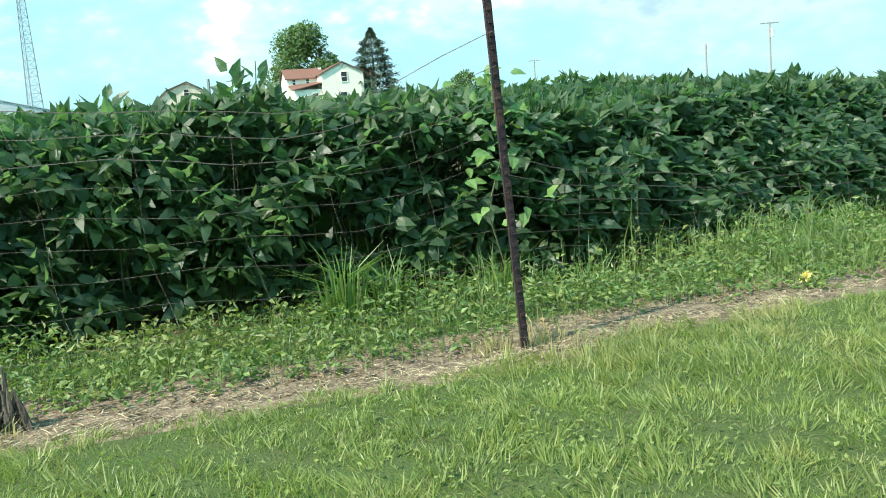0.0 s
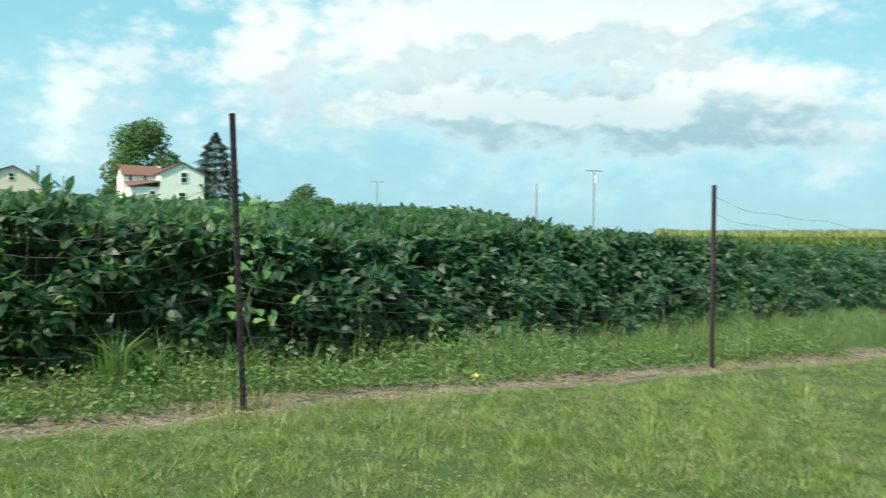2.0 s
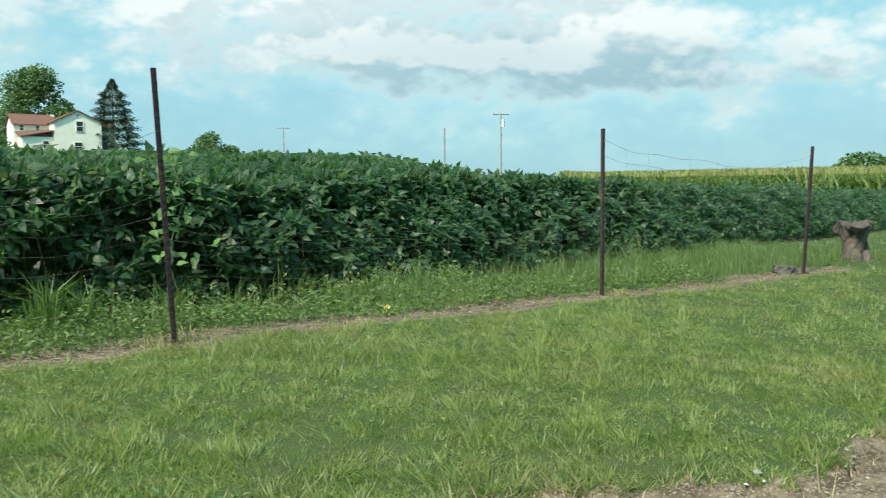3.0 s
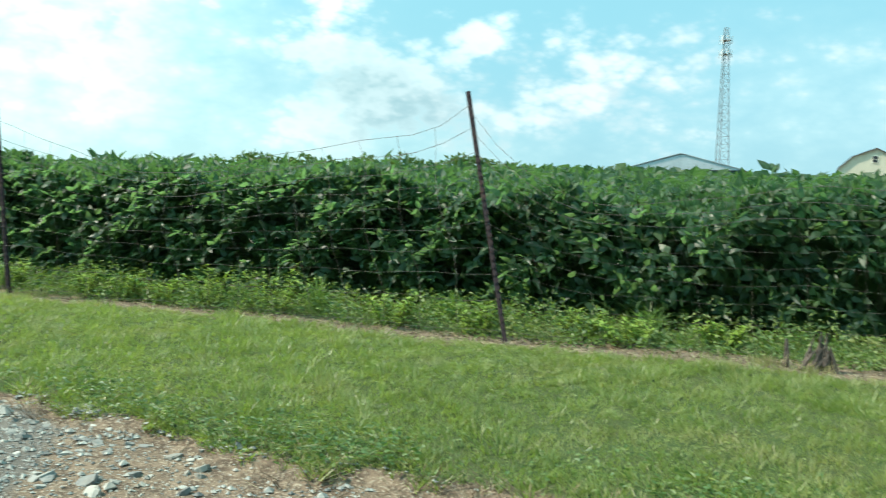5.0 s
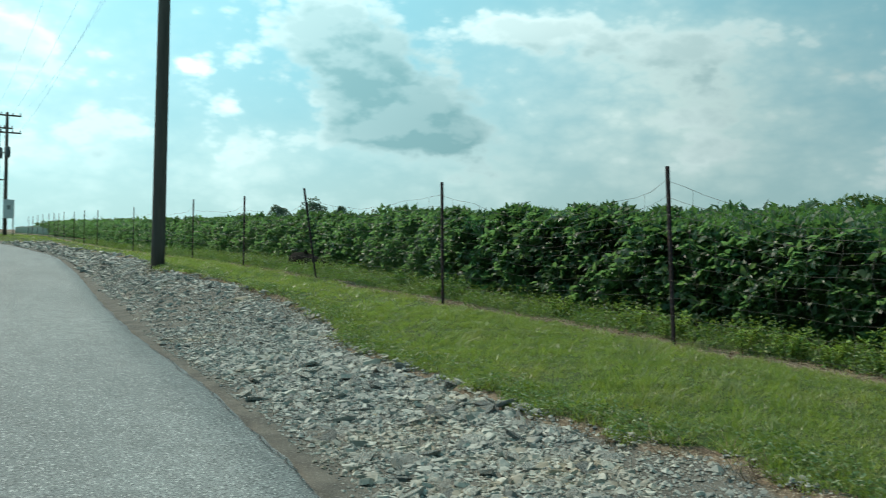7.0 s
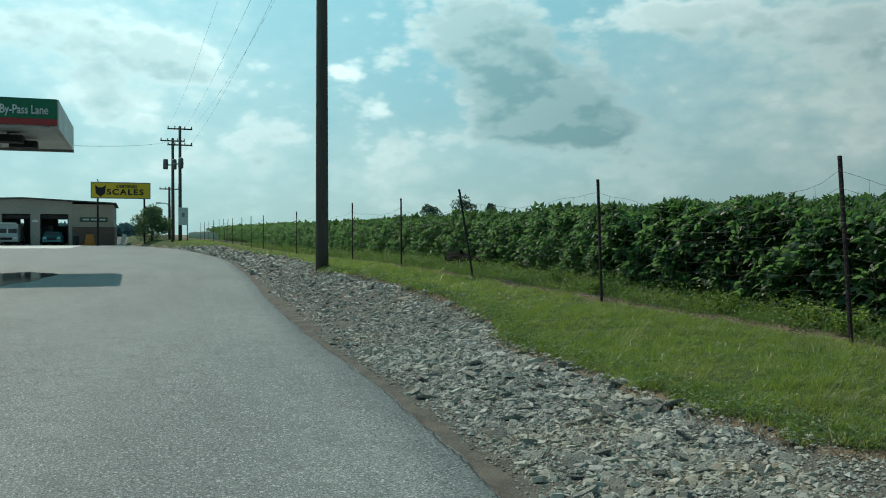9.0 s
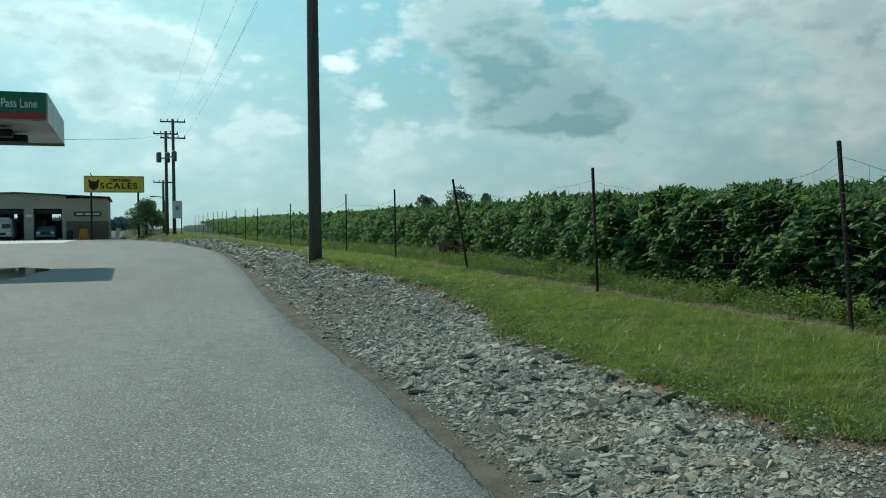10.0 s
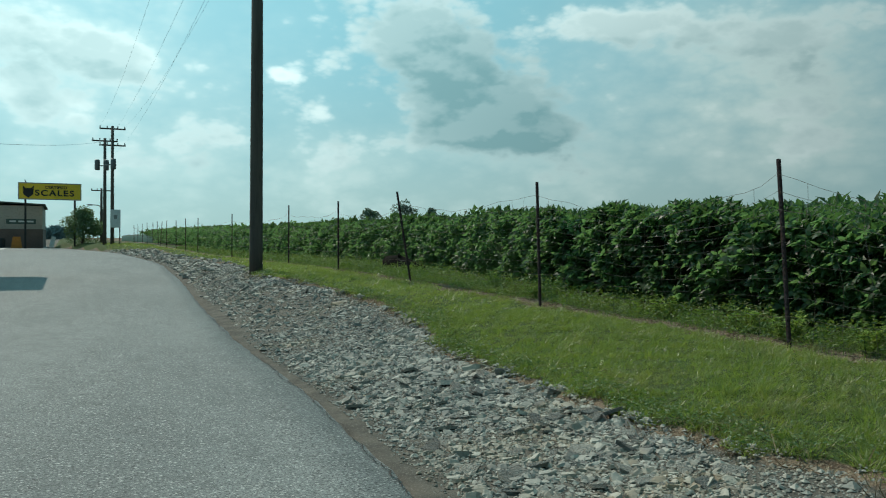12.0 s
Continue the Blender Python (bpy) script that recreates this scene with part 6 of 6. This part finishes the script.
def build_service_building():
    b = thing("service_building", "tan service garage with open vehicle bays", "building", (-100, 0.13, -0.12))
    D = -16.0
    part("right_wall", Geo().box(D, 0, -12.3, -8.3, 2.0, 4.35), TAN, b, "tan upper wall")
    part("right_base", Geo().box(D, 0.06, -12.3, -8.24, -0.1, 1.995), BRICK, b, "brown lower wall")
    for y0, y1 in ((-16.23, -15.35), (-12.67, -12.31), (-21.0, -18.88), (-27, -26)):
        part("pillar", Geo().box(-1.2, 0.0, y0, y1, -0.1, 3.3), TAN, b)
        part("rear_pillar", Geo().box(D, D + 0.5, y0, y1, -0.1, 3.3), GARAGESHADE, b)
    part("notice", Geo().box(0.002, 0.03, -16.05, -15.5, 2.45, 2.7), BOXGREY, b, "small pale notice on the pillar")
    part("header", Geo().box(-1.2, 0, -30, -12.31, 3.3, 4.1), TAN, b)
    for y0, y1 in ((-26, -21), (-18.88, -16.23), (-15.35, -12.67)):
        # dark roll put in for the band of shadow under the header
        part("shade_roll", Geo().tube([(-0.75, y0, 3.05), (-0.75, y1, 3.05)], 0.27, 14), GARAGESHADE, b, "dark roll added as the shadow under the bay header")
        part("door_guide", Geo().box(-0.6, -0.45, y1 - 0.12, y1 - 0.002, -0.1, 2.8), GARAGESHADE, b)
    # back wall with two high windows, darkened by colour as if in shade
    part("rear_sill", Geo().box(D, D + 0.3, -30, -12.31, -0.1, 2.2), GARAGESHADE, b)
    part("rear_header", Geo().box(D, D + 0.4, -30, -12.31, 3.0, 4.1), GARAGESHADE, b)
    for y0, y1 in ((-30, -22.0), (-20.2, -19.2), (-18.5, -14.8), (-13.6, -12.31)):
        part("rear_wall", Geo().box(D, D + 0.3, y0, y1, 2.2, 3.0), GARAGESHADE, b)
    ring = [(-30, 4.4), (-16.8, 4.82), (-12.2, 4.6), (-8.05, 4.42), (-8.05, 4.54), (-12.2, 4.74), (-16.8, 4.98), (-30, 4.56)]
    g = Geo()
    n = len(ring)
    g.add([(x, y, z) for x in (D - 0.3, 0.3) for y, z in ring], [tuple(range(n)), tuple(range(n, 2 * n))[::-1]] + [(i, n + i, n + (i + 1) % n, (i + 1) % n) for i in range(n)])
    part("gable", Geo().add([(x, y, z) for x in (-0.3, -0.02) for y, z in ((-30, 4.1), (-12.31, 4.1), (-12.31, 4.59), (-16.8, 4.81), (-30, 4.39))], [(0, 1, 2, 3, 4), (9, 8, 7, 6, 5)] + [(k, 5 + k, 5 + (k + 1) % 5, (k + 1) % 5) for k in range(5)]), TAN, b)
    part("roof", g, surface("dark_green_trim", (0.05, 0.075, 0.07)), b, "dark roof edge")
    part("sign_board", Geo().box(0.0, 0.05, -11.6, -8.9, 2.5, 3.0), surface("grey_green_sign", (0.07, 0.1, 0.09)), b, "dark sign board")
    for k in range(3):
        part("sign_bar", Geo().box(0.052, 0.06, -11.3 + k * 0.8, -10.7 + k * 0.8, 2.68, 2.84), BOXGREY, b)


build_service_building()


def build_vehicle(name, label, category, x, y, length, width, height, paint, turn, boxy):
    car = thing(name, label, category, (x, y, -0.02), turn)
    h, l, w = height, length / 2, width / 2
    if boxy:
        prof = [(-l, 0.4), (l, 0.4), (l, 1.0), (l - 0.9, 1.15), (l - 1.5, h * 0.78), (l - 1.6, h * 0.98), (-l, h)]
    else:
        prof = [(-l, 0.35), (l, 0.35), (l, 0.75), (l - 0.2, 0.85), (l - 1.2, 0.95), (l - 1.9, h), (-l + 0.9, h), (-l + 0.1, 0.95), (-l, 0.7)]
    n = len(prof)
    v = [(px, s * w * (0.86 if pz > 1.1 else 1), pz) for s in (-1, 1) for px, pz in prof]
    part("body", Geo().add(v, [tuple(range(n))[::-1], tuple(range(n, 2 * n))] + [(i, (i + 1) % n, n + (i + 1) % n, n + i) for i in range(n)]), paint, car)
    part("windscreen", Geo().box(l - (1.52 if boxy else 1.85), l - (1.0 if boxy else 1.3), -w * 0.8, w * 0.8, (1.2 if boxy else 1.0), h * (0.76 if boxy else 0.93)), DARK, car, "dark windscreen")
    for px in (-l * 0.62, l * 0.62):
        for s in (-1, 1):
            wheel = part("wheel", Geo().tube([(px, s * (w - 0.12), 0.34), (px, s * (w + 0.03), 0.34)], 0.34, 16), BLACK, car, "black tyre")
            part("rim", Geo().tube([(px, s * (w + 0.03), 0.34), (px, s * (w + 0.045), 0.34)], 0.2, 12), GREYSTEEL, wheel)
    for s in (-1, 1):
        part("headlight", Geo().box(l - 0.02, l + 0.03, s * w * 0.75 - 0.14, s * w * 0.75 + 0.14, 0.68, 0.84), BOXGREY, car)
    part("grille", Geo().box(l, l + 0.025, -w * 0.5, w * 0.5, 0.55, 0.8), BLACK, car)


build_vehicle("box_van", "pale grey boxy van parked in a garage bay", "van", -101, -18.1, 5.8, 2.1, 2.2, surface("pale_grey_van_paint", (0.45, 0.46, 0.46), None, 1, 10, 0.35, bump=0.0), 0, True)
van = bpy.data.objects["box_van"]
part("light_bar", Geo().box(1.2, 1.4, -0.75, 0.75, 2.18, 2.3), BOXGREY, van, "pale lamp bar on the roof")
part("window_post", Geo().box(1.4, 1.95, -0.07, 0.07, 1.2, 1.72), BOXGREY, van)
build_vehicle("truck", "dark truck standing deep inside a garage bay", "truck", -107.5, -15.35, 6.0, 2.2, 2.75, GARAGESHADE, 0, True)
build_vehicle("car", "teal car parked in a garage bay", "car", -101, -14.05, 4.2, 1.75, 1.4, surface("teal_car_paint", (0.02, 0.2, 0.23), None, 1, 10, 0.3, bump=0.0), 0, False)


DARKCAN = surface("dark_grey_enamel", (0.11, 0.115, 0.12), (0.08, 0.085, 0.09), 2, 20, 0.5, bump=0.0)


def build_station_poles():
    for x, y, top, arms in ((-82, -2.4, 10.75, (10.45, 9.05)), (-83.5, -2.94, 9.85, (9.55,)), (-104, -2.46, 6.6, (6.3,))):
        pole = thing("utility_pole", "dark wooden utility pole with crossarms and transformers", "utility pole", (x, y, -0.2), group="station utility poles")
        part("mast", Geo().tube([(0, 0, -0.3), (0, 0, top)], [0.17, 0.12], 10), DARKWOOD, pole, "", True)
        for z in arms:
            part("crossarm", Geo().box(-0.05, 0.05, -1.05, 1.05, z, z + 0.12), DARKWOOD, pole)
            for u in (-0.98, -0.42, 0.42, 0.98):
                part("insulator", Geo().tube([(0, u, z + 0.12), (0, u, z + 0.3)], 0.05, 6), GREYSTEEL, pole)
        if x > -100:
            for s in ((0.05,) if x > -83 else (-0.62, 0.1)):
                part("transformer", Geo().tube([(0.36, s, 7.05), (0.36, s, 7.15), (0.36, s, 7.85), (0.36, s, 7.95)], [0.18, 0.22, 0.22, 0.17], 12), DARKCAN, pole, "dark grey transformer can", True)
            part("brace", Geo().box(0.1, 0.2, -0.6, 0.3, 7.4, 7.5), GREYSTEEL, pole)
    lamp = thing("street_lamp", "thin street lamp with a short curved arm", "street lamp", (-108, -2.2, -1.3))
    part("pole", Geo().tube([(0, 0, -0.2), (0, 0, 5.6), (0, -0.4, 6.0), (0, -1.1, 6.05)], [0.08, 0.06, 0.05, 0.05], 8), GREYSTEEL, lamp)
    part("head", Geo().box(-0.15, 0.15, -1.6, -1.05, 5.95, 6.1), GREYSTEEL, lamp)
    s = thing("notice_sign", "white notice sign with dark symbol on a post", "sign", (-80, -2.25, 0.0))
    part("post", Geo().box(-0.04, 0.0, 0.3, 0.38, -0.2, 3.3), BLACK, s)
    part("post", Geo().box(-0.04, 0.0, -0.38, -0.3, -0.2, 3.3), BLACK, s)
    part("panel", Geo().box(0.004, 0.03, -0.4, 0.4, 1.9, 3.4), BOXGREY, s, "white sign face")
    part("symbol", Geo().box(0.032, 0.036, -0.12, 0.12, 2.6, 2.95), GREYSTEEL, s)
    cone = thing("floor_stand_sign", "small orange floor sign beside the garage", "sign", (-97, -10.36, 0.0))
    part("board", Geo().add([(0, -0.55, 0), (0, 0.45, 0), (0, 0.3, 1.1), (0, -0.35, 1.1), (-0.5, -0.55, 0), (-0.5, 0.45, 0), (-0.12, 0.3, 1.1), (-0.12, -0.35, 1.1)],
                            [(0, 1, 2, 3), (7, 6, 5, 4), (3, 2, 6, 7), (1, 5, 6, 2), (0, 3, 7, 4), (0, 4, 5, 1)]), surface("orange_plastic", (0.55, 0.2, 0.03)), cone)
    solid("barrel", Geo().tube([(0, 0, 0), (0, 0, 0.1), (0, 0, 0.85), (0, 0, 0.95)], [0.27, 0.3, 0.3, 0.26], 14), BLACK, "dark drum beside the garage bay", "barrel", smooth=True, at=pose(-98.5, -11.75, 0.0))
    solid("leaning_board", Geo().box(-0.03, 0.0, -0.22, 0.22, 0, 1.05), BOXGREY, "white board leaning at the corner of the garage", "board", at=pose(-99.6, -7.35, 0.1, -14, 0, 0))


build_station_poles()


def build_lines():
    ends = [((-82, -1.42, 10.55), (-22.88, -1.07, 10.75)), ((-82, -3.38, 10.55), (-22.88, -3.17, 10.75)), ((-82, -2.4, 8.05), (-22.88, -2.12, 9.0)), ((-82, -3.0, 9.15), (-22.88, -2.3, 9.9))]
    for a, b in ends:
        a, b = Vector(a), Vector(b)
        pts = []
        for k in range(25):
            u = k / 24
            p = a.lerp(b, u)
            p.z -= 4 * u * (1 - u) * 0.9
            pts.append(p)
        solid("power_line", Geo().tube(pts, 0.004, 4, False), BLACK, "thin dark overhead power line between poles", "cable", group="power lines")
    a, b = Vector((-82, -3.35, 9.15)), Vector((-37.5, -8.5, 4.35))
    solid("power_line", Geo().tube([a.lerp(b, k / 16) - Vector((0, 0, 4 * (k / 16) * (1 - k / 16) * 0.15)) for k in range(17)], 0.007, 4, False), BLACK,
          "thin dark service cable to the fuel canopy", "cable", group="power lines")


build_lines()


# ---- standing water under the canopy's shade ----
def build_puddle():
    m = bpy.data.materials.new("still_water")
    m.use_nodes = True
    p = m.node_tree.nodes["Principled BSDF"]
    p.inputs["Base Color"].default_value = (0.05, 0.055, 0.05, 1)
    p.inputs["Roughness"].default_value = 0.05
    p.inputs["IOR"].default_value = 1.33
    ring = []
    for k in range(40):
        a = 2 * math.pi * k / 40
        q = 1 + 0.12 * math.sin(3 * a + 1) + 0.07 * math.sin(7 * a)
        ring.append((-31.8 + math.cos(a) * 4.4 * q, -10.2 + math.sin(a) * 1.5 * q))
    solid("puddle", Geo().prism(ring, -0.275, -0.248), m, "shallow puddle of still water on the asphalt", "water", kind="structure")


build_puddle()


def build_apron():
    g = Geo()
    for i in range(9):
        for j in range(9):
            x0, y0 = -122 + i * 9.0, -65 + j * 6.0
            if i > 4 and j > 7:
                continue
            xa, xb = x0 + 0.02, x0 + 8.97
            v = [(x, y, float(rise(x)) + z) for z in (-0.33, -0.244) for x, y in ((xa, y0 + 0.02), (xb, y0 + 0.02), (xb, y0 + 5.97), (xa, y0 + 5.97))]
            g.add(v, [(3, 2, 1, 0), (4, 5, 6, 7), (0, 1, 5, 4), (1, 2, 6, 5), (2, 3, 7, 6), (3, 0, 4, 7)])
    solid("pavement", g, CONCRETE, "pale concrete slabs before the service garage", "pavement", kind="structure")


build_apron()
